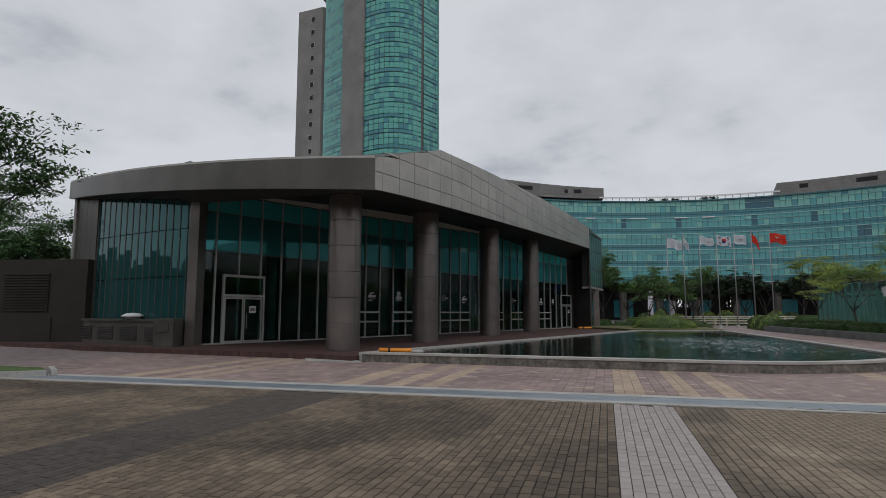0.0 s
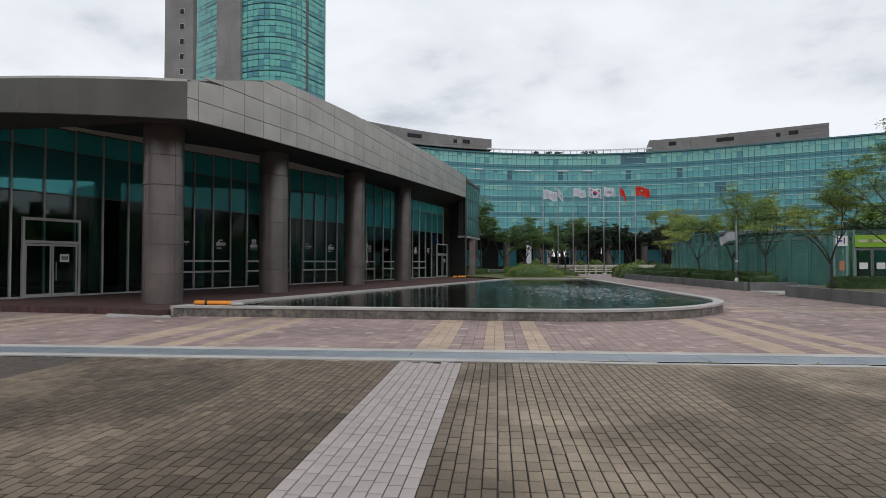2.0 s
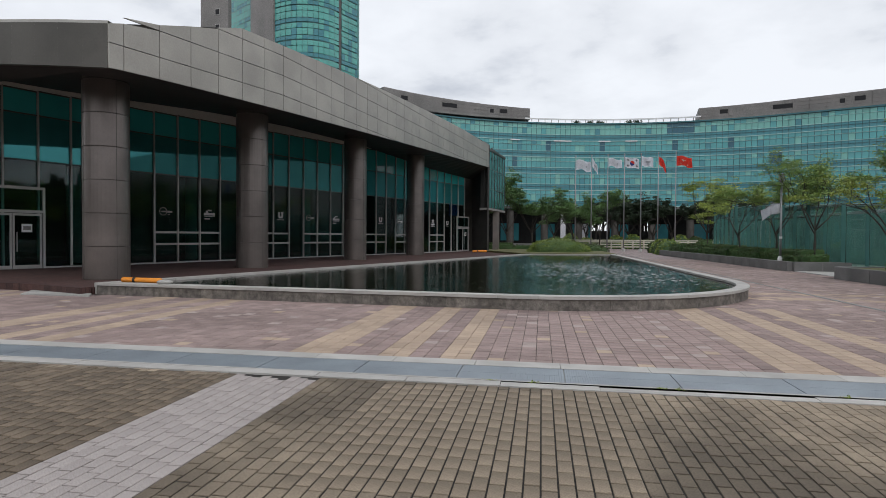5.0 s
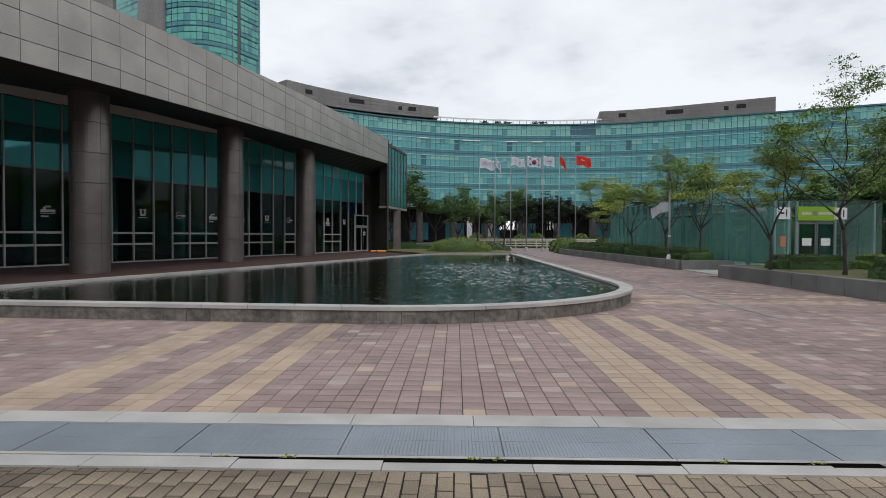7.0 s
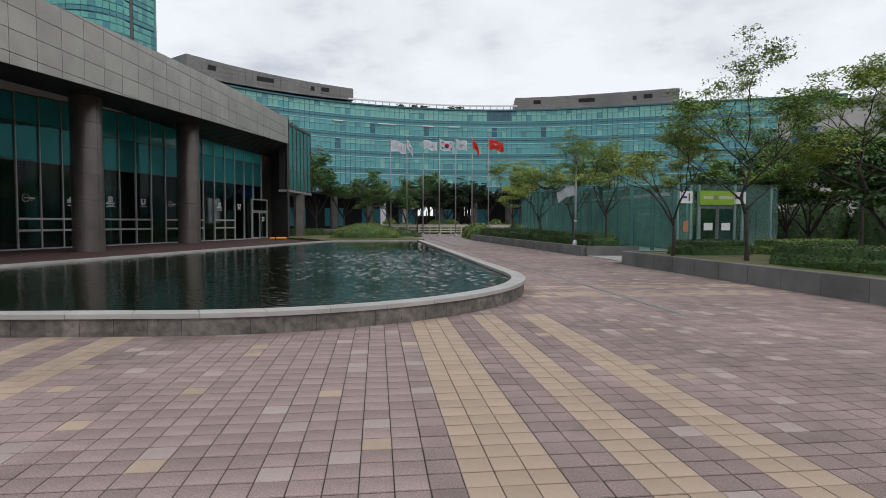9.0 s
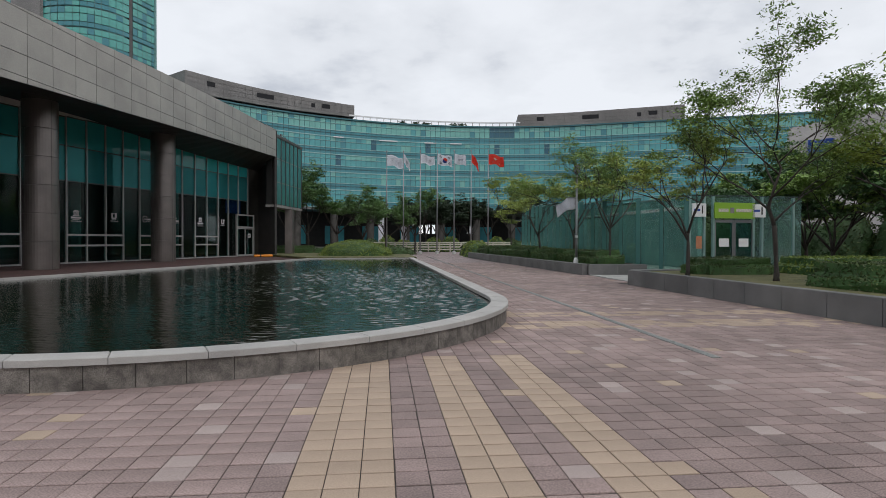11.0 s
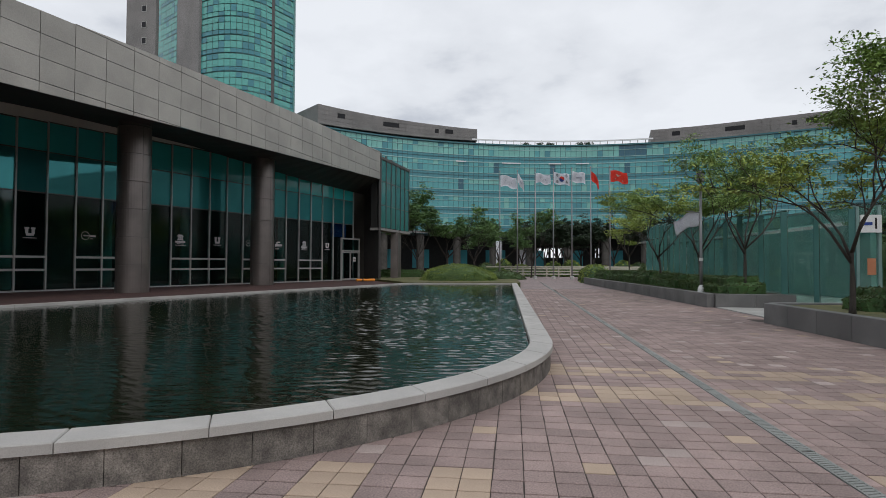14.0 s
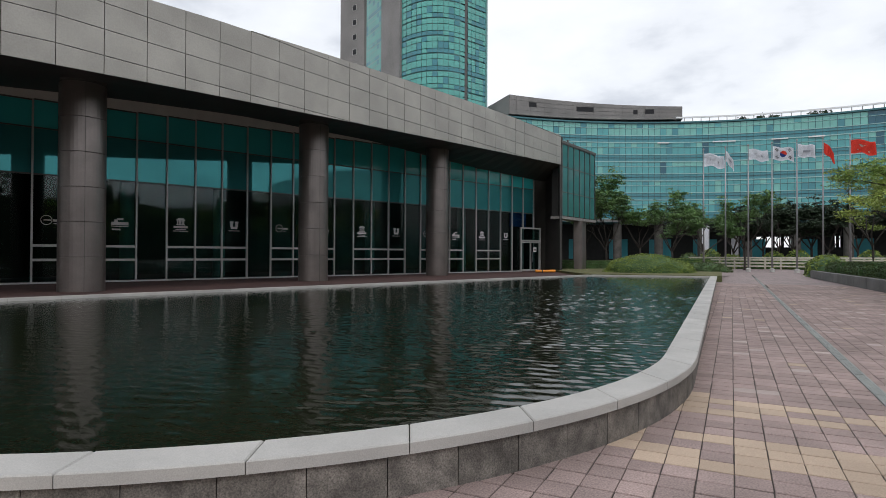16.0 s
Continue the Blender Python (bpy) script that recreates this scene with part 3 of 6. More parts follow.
# columns
for x, y in ((-8.51, 21.1), (-7.13, 27.49), (-5.41, 36.18), (-3.58, 44.6)):
    f = (y - 18.4) / 36
    h = fascia_bottom(f) + 0.2
    n = 6
    z = FLOOR
    step = (h - z) / n
    for k in range(n):
        bm = bmesh.new()
        e = 0.008
        tube(bm, [(x, y, z + 0.0), (x, y, z + e), (x, y, z + step - 2 * e), (x, y, z + step - e)], [0.595, 0.605, 0.605, 0.595], 40)
        part("column_drum", bm, M_COLUMN, hall, smooth=False)
        z += step
    bm = tube(bmesh.new(), [(x, y, FLOOR), (x, y, h + 0.3)], 0.585, 32)
    part("column_core", bm, M_GAP, hall)
    for az in (-28, 62, 152, 242):
        m = Matrix.Translation((x, y, 0)) @ Matrix.Rotation(radians(az), 4, "Z")
        part("column_seam", box(bmesh.new(), 0.59, 0.609, -0.006, 0.006, FLOOR, h - 0.02, m), M_GAP, hall)

# glass front
def gpoint(s, off=0.0):
    p = G0 + GD * s + GN * off
    return p


GM, _ = along(G0, G0 + GD)
MULL = [0.815 + 1.135 * k for k in range(-4, 32)]
MULL = [s for s in MULL if -1.7 < s < S_END - 0.2]
ZT1, ZT2, ZT3, ZT4 = 1.03, 1.55, 4.12, 5.79


def head(s):
    """Height of the glass front's top edge."""
    return min(6.63 + 0.027 * s, along_table(SOFFIT_BACK, s) - 0.02)


# which bays carry the low opening window rows; the doors
LOW = {k for k in range(7, 29) if (k - 7) % 4 != 3}
for k, s in enumerate(MULL):
    m = box(bmesh.new(), s - 0.03, s + 0.03, -0.09, 0.05, FLOOR, head(s), GM)
    part("mullion", m, M_MULLION, hall)
for k, (s, e) in enumerate(zip(MULL, MULL[1:])):
    a, b = s + 0.03, e - 0.03
    rows = [(ZT3, ZT4, M_UPPER), (ZT4, head(s), M_SPANDREL)]
    low = k in LOW
    rows += [(FLOOR + 0.06, ZT1, M_GLASS), (ZT1, ZT2, M_GLASS), (ZT2, ZT3, M_GLASS)] if low else [(FLOOR + 0.06, ZT3, M_GLASS)]
    for z0, z1, m in rows:
        clear(part("pane", box(bmesh.new(), a, b, -0.012, 0.012, z0 + 0.02, z1 - 0.02, GM), m, hall))
        part("transom", box(bmesh.new(), a, b, -0.05, 0.04, z1 - 0.025, z1 + 0.025, GM), M_MULLDARK if z1 > 3 else M_MULLION, hall)
    if low:
        for z in (ZT1, ZT2):
            part("window_rail", box(bmesh.new(), a, b, -0.07, 0.05, z - 0.045, z + 0.045, GM), M_MULLION, hall)
    part("sill", box(bmesh.new(), a, b, -0.1, 0.06, FLOOR, FLOOR + 0.06, GM), M_MULLION, hall)
    part("head_panel", box(bmesh.new(), s, e, -0.04, 0.08, head(s) + 0.026, head(s) + 0.9, GM), M_HEADBAND, hall)
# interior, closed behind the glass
# Floor, wall and ceiling are coloured dark to stand in for the hall's dimness.
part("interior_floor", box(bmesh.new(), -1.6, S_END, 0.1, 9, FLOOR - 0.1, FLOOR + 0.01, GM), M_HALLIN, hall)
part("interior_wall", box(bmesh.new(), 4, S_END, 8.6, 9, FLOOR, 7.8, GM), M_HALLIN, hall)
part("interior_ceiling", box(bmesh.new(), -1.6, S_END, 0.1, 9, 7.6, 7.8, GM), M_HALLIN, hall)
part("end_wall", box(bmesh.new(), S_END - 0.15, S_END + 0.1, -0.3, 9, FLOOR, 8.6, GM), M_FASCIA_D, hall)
# return wall at the canopy's end
m, length = along(gpoint(S_END), FE)
part("return_wall", box(bmesh.new(), 0, length, -0.05, 0.12, FLOOR, 8.3, m), M_SOFFIT, hall)

# glass bay over the pier
BAY0, BAY1 = Vector((0.95, 54.5)), Vector((2.15, 60.2))
m, length = along(BAY0, BAY1)
n = 6
for k in range(n + 1):
    x = length * k / n
    part("mullion", box(bmesh.new(), x - 0.035, x + 0.035, -0.06, 0.05, 3.85, 9.15 - 0.45 * k / n, m), M_MULLDARK, hall)
for k in range(n):
    x0, x1 = length * k / n + 0.035, length * (k + 1) / n - 0.035
    for z0, z1 in ((3.9, 5.5), (5.5, 7.2), (7.2, 8.7)):
        part("pane", box(bmesh.new(), x0, x1, -0.012, 0.012, z0 + 0.03, z1 - 0.03, m), M_SPANDREL2, hall)
        part("transom", box(bmesh.new(), x0, x1, -0.03, 0.03, z1 - 0.03, z1 + 0.03, m), M_MULLDARK, hall)
part("bay_floor", box(bmesh.new(), -0.1, length + 0.1, -0.08, 0.75, 3.7, 3.88, m), M_CLAD, hall)
part("bay_roof", box(bmesh.new(), -0.1, length + 0.1, -0.08, 0.75, 8.72, 8.9, m), M_FASCIA_D, hall)
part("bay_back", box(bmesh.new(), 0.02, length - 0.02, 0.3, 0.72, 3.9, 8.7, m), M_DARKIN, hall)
part("pier", boxes((1.2, 1.75, 57.4, 59.0, FLOOR, 3.72)), M_COLUMN, hall)
part("rear_wall", boxes((-22, -1.2, 61.5, 61.9, FLOOR, 8.0)), M_CLAD, hall)

# ---- wing front ----
WT = [0.565 + 0.0224 * k for k in range(16)]
for k, t in enumerate(WT):
    p = wing_in(t, inset_of(t))
    z1 = wing(t).z + 0.05
    part("mullion", boxes((p.x - 0.022, p.x + 0.022, p.y - 0.035, p.y + 0.05, FLOOR, z1)), M_MULLDARK if k else M_COLUMN, hall)
for t0, t1 in zip(WT, WT[1:]):
    p, q = wing_in(t0, inset_of(t0)), wing_in(t1, inset_of(t1))
    m, length = along(p, q)
    for z0, z1 in ((FLOOR + 0.9, 3.0), (3.0, 5.0), (5.0, wing(t0).z + 0.05)):
        part("pane", box(bmesh.new(), 0.03, length - 0.03, -0.012, 0.012, z0 + 0.02, z1 - 0.02, m), M_WING, hall)
ts = [WT[-1] + (1.0 - WT[-1]) * k / 4 for k in range(5)]
for a, b in zip(ts, ts[1:]):
    p, q = wing_in(a, inset_of(a)), wing_in(b, inset_of(b))
    m, length = along(p, q)
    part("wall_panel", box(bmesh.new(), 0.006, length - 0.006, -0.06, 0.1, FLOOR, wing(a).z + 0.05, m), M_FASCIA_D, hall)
p = wing_in(0.56, 2.0)
part("wing_pier", boxes((p.x - 0.22, p.x + 0.22, p.y - 0.2, p.y + 0.3, FLOOR, wing(0.56).z + 0.05)), M_COLUMN, hall)
m, length = along(wing_in(1.0, 0.3), (-20, 44))
part("rear_wall", box(bmesh.new(), 0, length, -0.1, 0.1, FLOOR, 7.4, m), M_CLAD, hall)
m, length = along((-20, 44), (-14, 60))
part("rear_wall", box(bmesh.new(), 0, length, -0.1, 0.1, FLOOR, 7.4, m), M_CLAD, hall)
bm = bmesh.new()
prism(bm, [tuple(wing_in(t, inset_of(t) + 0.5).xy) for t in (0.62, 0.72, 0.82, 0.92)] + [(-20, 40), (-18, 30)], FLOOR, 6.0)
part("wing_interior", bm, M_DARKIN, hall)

# ---- curved office block ----
OC, OR = Vector((27.0, 68.0)), 70.0
block = thing("office_block", (27, 138, 0), "long concave office block with teal curtain wall and open ground floor", "building")


def ob(phi, r=OR, z=0.0):
    """A point of the block's front; past the bend it runs on straight."""
    if phi > 0.45:
        d = (phi - 0.45) * OR
        return Vector((OC.x + r * math.sin(0.45) + d * math.cos(0.45), OC.y + r * math.cos(0.45) - d * math.sin(0.45), z))
    return Vector((OC.x + r * math.sin(phi), OC.y + r * math.cos(phi), z))


P0, P1, NB = radians(-62), radians(66), 142
EAVE, BASE, NS = 26.5, 8.25, 5
rows = {M_FACADE: bmesh.new(), M_FACADE2: bmesh.new(), M_FACADE3: bmesh.new(), M_DEEP: bmesh.new()}
DEEP = ((-14.0, -12.9, 3), (-4.4, -3.2, 3), (7.0, 11.8, 4), (8.3, 9.6, 3), (-20.5, -19.4, 2), (17.0, 18.2, 3), (24.0, 25.5, 2))
SH = (EAVE - BASE) / NS
rng = random.Random(4)
for k in range(NB):
    a, b = P0 + (P1 - P0) * k / NB, P0 + (P1 - P0) * (k + 1) / NB
    for s in range(NS):
        z = BASE + SH * s
        for z0, z1, kind in ((0.0, 0.75, 2), (0.75, 1.35, 2), (1.35, 2.75, 0), (2.75, SH, 0)):
            m = (M_FACADE, M_FACADE2, M_FACADE3)[kind]
            x = rng.random()
            if kind == 0 and (x < 0.12 or (s == NS - 1 and x < 0.75)):
                m = M_FACADE2
            if kind == 0 and x > 0.93:
                m = M_FACADE3
            mid = math.degrees((a + b) / 2)
            if any(p < mid < q and s == r for p, q, r in DEEP) and kind == 0:
                m = M_DEEP
            w = 0.05 / OR
            j = rng.uniform(-0.02, 0.02)
            quad(rows[m], [ob(a + w, OR + j, z + z0 + 0.06), ob(b - w, OR + j, z + z0 + 0.06), ob(b - w, OR, z + z1 - 0.05), ob(a + w, OR, z + z1 - 0.05)][::-1])
for m, bm in rows.items():
    tagged(part("curtain_wall_panes", bm, m, block), kind="stuff")


def arc_bar(a0, a1, n, r0, r1, z0, z1, dz=0.0):
    """A closed bar that follows the block's front, between two radii and two heights."""
    bm = bmesh.new()
    rings = []
    for k in range(n + 1):
        a = a0 + (a1 - a0) * k / n
        e = dz * k / n
        rings.append([bm.verts.new(v) for v in (ob(a, r0, z0), ob(a, r1, z0), ob(a, r1, z1 + e), ob(a, r0, z1 + e))])
    for p, q in zip(rings, rings[1:]):
        for i in range(4):
            bm.faces.new((p[i], p[(i + 1) % 4], q[(i + 1) % 4], q[i]))
    bm.faces.new(rings[0])
    bm.faces.new(rings[-1][::-1])
    bmesh.ops.recalc_face_normals(bm, faces=bm.faces[:])
    return bm


for s in range(NS):
    for dz, w, m in ((0.0, 0.16, M_LINE), (0.75, 0.07, M_LINEDARK), (1.35, 0.1, M_LINE), (2.75, 0.07, M_LINE)):
        z = BASE + SH * s + dz
        part("transom_band", arc_bar(P0, P1, 54, OR - 0.11, OR + 0.01, z - w / 2, z + w / 2), m, block)
bm = bmesh.new()
for k in range(NB + 1):
    a = P0 + (P1 - P0) * k / NB
    beam(bm, ob(a, OR + 0.02, BASE), ob(a, OR + 0.02, EAVE), 0.06, 0.08)
tagged(part("curtain_wall_mullions", bm, M_LINEDARK, block), kind="stuff")
for name, r0, z0, z1, m in (("core", OR + 0.25, BASE - 0.6, EAVE + 0.1, M_LINEDARK), ("underside", OR + 0.1, BASE - 0.5, BASE - 0.02, M_CLAD)):
    part(name, arc_bar(P0, P1, 54, r0, OR + 16, z0, z1), m, block)
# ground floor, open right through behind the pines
# Walls, lintels and posts are near-black: the recess's shade is painted on them.
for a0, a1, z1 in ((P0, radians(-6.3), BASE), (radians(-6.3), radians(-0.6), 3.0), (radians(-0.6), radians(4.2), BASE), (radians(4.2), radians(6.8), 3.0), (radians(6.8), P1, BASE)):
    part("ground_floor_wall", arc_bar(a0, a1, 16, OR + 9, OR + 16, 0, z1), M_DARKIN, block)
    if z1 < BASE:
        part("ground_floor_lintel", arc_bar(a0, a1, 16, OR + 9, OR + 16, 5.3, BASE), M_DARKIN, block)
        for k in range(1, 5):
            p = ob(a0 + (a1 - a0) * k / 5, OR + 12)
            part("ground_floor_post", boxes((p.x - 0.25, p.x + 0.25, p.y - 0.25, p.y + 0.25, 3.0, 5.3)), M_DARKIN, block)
for a0, a1 in ((-12.8, -9.5), (-4.6, -2.4), (0.2, 2.3), (-21.0, -19.2)):
    part("open_vent", arc_bar(radians(a0), radians(a1), 6, OR - 0.35, OR - 0.02, BASE + SH * 4 - 0.16, BASE + SH * 4 + 0.06), M_WHITE, block, "white open vent leaf")
for k in range(20):
    a = P0 + (P1 - P0) * (k + 0.5) / 20
    p = ob(a, OR + 1.5)
    part("ground_column", tube(bmesh.new(), [(p.x, p.y, 0), (p.x, p.y, BASE - 0.5)], 0.8, 16), M_VENT, block)
    p = ob(a + 0.03, OR + 8.6)
    part("ground_window", boxes((p.x - 2.2, p.x + 2.2, p.y - 0.3, p.y + 0.1, 0.6, 4.6)), M_FACADE3, block)
part("eave", arc_bar(P0, P1, 54, OR - 0.35, OR + 0.2, EAVE + 0.0, EAVE + 0.3), M_LINEDARK, block)
# roof rail
rail = part("roof_rail", arc_bar(radians(-18), radians(13), 40, OR + 0.5, OR + 0.7, EAVE + 1.1, EAVE + 1.4), M_WHITE, block, "white pipe rail along the roof edge")
for k in range(26):
    a = radians(-18) + radians(31) * k / 25
    part("rail_post", beam(bmesh.new(), ob(a, OR + 0.6, EAVE + 0.25), ob(a, OR + 0.6, EAVE + 1.2), 0.12, 0.12), M_CLAD, rail)
rgr = random.Random(12)
for a in (-8.2, -6.0, -4.2, 0.9, 2.6):
    c = ob(radians(a), OR + 1.5, EAVE + 0.9)
    shrub = part("roof_shrub", boxes((c.x - 0.2, c.x + 0.2, c.y - 0.2, c.y + 0.2, EAVE + 0.2, EAVE + 0.6)), M_BARK, block, "small shrub on the roof terrace")
    bm = bmesh.new()
    for _ in range(36):
        p = c + Vector((rgr.gauss(0, 0.38), rgr.gauss(0, 0.3), rgr.gauss(-0.1, 0.16)))
        quad(bm, [p + Vector((rgr.gauss(0, 0.22), rgr.gauss(0, 0.1), rgr.gauss(0, 0.2))) for _ in range(4)])
    part("shrub_leaf_mass", bm, M_PINEB, shrub)


def penthouse(a0, a1, z0, z1l, z1r, r, base=1.4):
    n = 24
    for k in range(n):
        a, b = a0 + (a1 - a0) * k / n, a0 + (a1 - a0) * (k + 1) / n
        za, zb = z1l + (z1r - z1l) * k / n, z1l + (z1r - z1l) * (k + 1) / n
        for j in range(4):
            bm = bmesh.new()
            f0, f1 = j / 4, (j + 1) / 4
            lo = z0 + base
            g = 0.03
            quad(bm, [ob(a + 0.0004, r, lo + (za - lo) * f0 + g), ob(b - 0.0004, r, lo + (zb - lo) * f0 + g), ob(b - 0.0004, r, lo + (zb - lo) * f1 - g), ob(a + 0.0004, r, lo + (za - lo) * f1 - g)][::-1])
            part("cladding_panel", bm, M_CLAD, block)
    bm = bmesh.new()
    pts = [ob(a0 + (a1 - a0) * k / n, r + 0.15) for k in range(n + 1)]
    bk = [ob(a0 + (a1 - a0) * k / n, r + 10) for k in range(n + 1)]
    tops = [z1l + (z1r - z1l) * k / n - 0.03 for k in range(n + 1)]
    vf = [(bm.verts.new((p.x, p.y, z0 + base - 0.05)), bm.verts.new((p.x, p.y, z))) for p, z in zip(pts, tops)]
    vb = [(bm.verts.new((p.x, p.y, z0 + base - 0.05)), bm.verts.new((p.x, p.y, z))) for p, z in zip(bk, tops)]
    for k in range(n):
        bm.faces.new((vf[k][0], vf[k + 1][0], vf[k + 1][1], vf[k][1]))
        bm.faces.new((vf[k][1], vf[k + 1][1], vb[k + 1][1], vb[k][1]))
        bm.faces.new((vb[k][0], vb[k + 1][0], vb[k + 1][1], vb[k][1]))
    for k in (0, n):
        bm.faces.new((vf[k][0], vf[k][1], vb[k][1], vb[k][0]))
    part("penthouse", bm, M_CLAD, block)
    if base > 0.5:
        part("penthouse_plinth", arc_bar(a0, a1, n, r + 1.2, r + 9, z0, z0 + base), M_MULLDARK, block)
    for f, w, zc in ((0.14, 0.022, 0.62), (0.45, 0.05, 0.6), (0.82, 0.025, 0.6), (0.74, 0.012, 0.55)):
        a, b = a0 + (a1 - a0) * (f - w), a0 + (a1 - a0) * (f + w)
        lo = z0 + base
        zz = lo + (z1l + (z1r - z1l) * f - lo) * zc
        bm = bmesh.new()
        prism(bm, [tuple(ob(a, r - 0.06).xy), tuple(ob(b, r - 0.06).xy), tuple(ob(b, r + 0.1).xy), tuple(ob(a, r + 0.1).xy)], zz - 0.5, zz + 0.35)
        part("penthouse_window", bm, M_PENT, block)


penthouse(radians(-44), radians(-16.6), EAVE, 31.6, 30.4, OR + 2.5)
penthouse(radians(12.6), radians(41), EAVE, 29.6, 30.0, OR + 0.6, 0.3)

# ---- tower ----
tower = thing("office_tower", (-50, 130, 0), "tall office tower with grey piers and teal glass bands", "building")
TL, TB, TD, TG, TR = (-69.6, 132.3), (-62.2, 131.0), (-46.2, 119.8), (-33.7, 123.4), (-31.1, 128.9)
TF = lerp(TB, TD, 0.55)
H_T = 92.0


def facade_strip(bmp, bmd, p, q, n, z0, z1, sh, r):
    """Panes of a glass band between two plan points, n panes wide, storeys sh high."""
    s = z0
    while s < z1 - 0.5:
        for k in range(n):
            a, b = lerp(p, q, (k + 0.04) / n), lerp(p, q, (k + 0.96) / n)
            for lo, hi, dark in ((0.05, 0.26, True), (0.3, 0.66, False), (0.7, 0.97, False)):
                t = bmd if r.random() < (0.7 if dark else 0.14) else bmp
                quad(t, [(*a, s + sh * lo), (*b, s + sh * lo), (*b, s + sh * hi), (*a, s + sh * hi)])
        s += sh


r = random.Random(8)
lo_, hi_ = bmesh.new(), bmesh.new()
arc = [tuple((1 - t) ** 2 * a + 2 * t * (1 - t) * c + t * t * b for a, c, b in zip(TD, (-37.5, 115.5), TG)) for t in [k / 12 for k in range(13)]]
facade_strip(hi_, lo_, lerp(TB, TF, 0.14), TF, 8, 6, H_T, 3.5, r)
for p, q in zip(arc, arc[1:]):
    facade_strip(hi_, lo_, p, q, 1, 6, H_T, 3.5, r)
facade_strip(hi_, lo_, lerp(TG, TR, 0.12), TR, 5, 6, H_T, 3.5, r)
tagged(part("tower_pane_field", hi_, M_TOWER, tower), kind="stuff")
tagged(part("tower_spandrel_field", lo_, M_FACADE3, tower), kind="stuff")
bm = bmesh.new()
inset = [Vector((p[0] + 0.1, p[1] + 0.35)) for p in arc]
prism(bm, [lerp(TB, TF, 0.14 )] + [(TF[0], TF[1] + 0.2)] + [(TD[0], TD[1] + 0.3)] + [tuple(v) for v in inset[1:-1]] + [(TG[0] - 0.4, TG[1] + 0.4), (TR[0] - 0.4, TR[1] + 0.1), (-45, 150), (-64, 148)], 0, H_T)
part("tower_core", bm, M_TOWERLINE, tower)
bm = prism(bmesh.new(), [TL, TB, (-60.5, 133), (-62, 150), (-70.5, 148)], 0, 80)
pier = part("tower_pier", bm, M_CLAD, tower)
d = Vector((TD[0] - TB[0], TD[1] - TB[1])).normalized()
nrm = Vector((d.y, -d.x)) * 0.5
bm = prism(bmesh.new(), [(TF[0] + nrm.x, TF[1] + nrm.y), (TD[0] + nrm.x, TD[1] + nrm.y), TD, TF], 0, 94)
part("tower_pier", bm, M_CLAD, tower)
bm = prism(bmesh.new(), [lerp(TG, TR, -0.02), lerp(TG, TR, 0.1), (-33.9, 124.6), (-34.6, 123.9)], 0, H_T + 1)
part("tower_groove", bm, M_MULLDARK, tower)
part("tower_corner", boxes((TR[0] - 0.35, TR[0] + 0.1, TR[1] - 0.3, TR[1] + 0.3, 0, H_T)), M_TOWERLINE, tower)
m, length = along(TL, TB)
for k in range(20):
    z = 10 + 3.5 * k
    w = part("tower_window", box(bmesh.new(), length * 0.55, length * 0.55 + 1.0, -0.12, 0.1, z, z + 1.2, m), M_PENT, tower)
    part("window_frame", box(bmesh.new(), length * 0.55 - 0.12, length * 0.55 + 1.12, -0.1, 0.08, z - 0.12, z + 1.32, m), M_CONC, w)
bm = prism(bmesh.new(), [(-70.5, 131.5), (-46, 118.8), (-37, 116.8), (-32.5, 123), (-30.4, 129), (-45, 151), (-70, 149)], H_T, H_T + 1.2)
part("tower_roof", bm, M_CLAD, tower)

# ---- planters ----
def planter(name, corners, z, label, n_each=1.0, depth=0.22):
    """A stone-faced bed: facing stones along the given corners, soil inside."""
    t = thing(name, (corners[0][0], corners[0][1], 0), label, "planter")
    for p, q in zip(corners, corners[1:]):
        m, length = along(p, q)
        n = max(1, round(length / n_each))
        part("mortar_core", box(bmesh.new(), 0.02, length - 0.02, -depth + 0.02, -0.012, 0.0, z - 0.012, m), M_CONC, t)
        for k in range(n):
            bm = box(bmesh.new(), length * k / n + 0.007, length * (k + 1) / n - 0.007, -depth, 0.0, 0.0, z, m)
            bmesh.ops.bevel(bm, geom=[e for e in bm.edges if all(v.co.z > z - 0.01 for v in e.verts)], offset=0.01, segments=1, affect="EDGES")
            part("facing_stone", bm, M_PLANTER, t)
    return t


pa = planter("raised_planter", [(20.5, 28.75), (14.88, 28.2), (14.66, 10.0)], 0.45, "long raised bed of dark granite with lawn and hedge", 1.05)
part("lawn", prism(bmesh.new(), [(14.95, 28.0), (20.4, 28.5), (24.5, 27.6), (24.5, 10), (14.85, 10)], 0.0, 0.42), M_GRASS, pa)
pb = planter("raised_planter", [(15.45, 56.0), (15.4, 33.0), (17.6, 32.7)], 0.43, "long raised bed of dark granite with clipped hedges", 1.05)
part("soil", prism(bmesh.new(), [(15.55, 56), (15.55, 33.15), (17.7, 32.9), (18.2, 56)], 0.0, 0.4), M_SOIL, pb)
bm = prism(bmesh.new(), [(15.2, 28.6), (20.5, 29.0), (18.0, 32.5), (15.4, 32.85)], -0.01, 0.03)
ramp = part("entrance_slab", bm, M_CONC)
tagged(ramp, "pale concrete slab between two raised beds", "pavement", kind="structure")


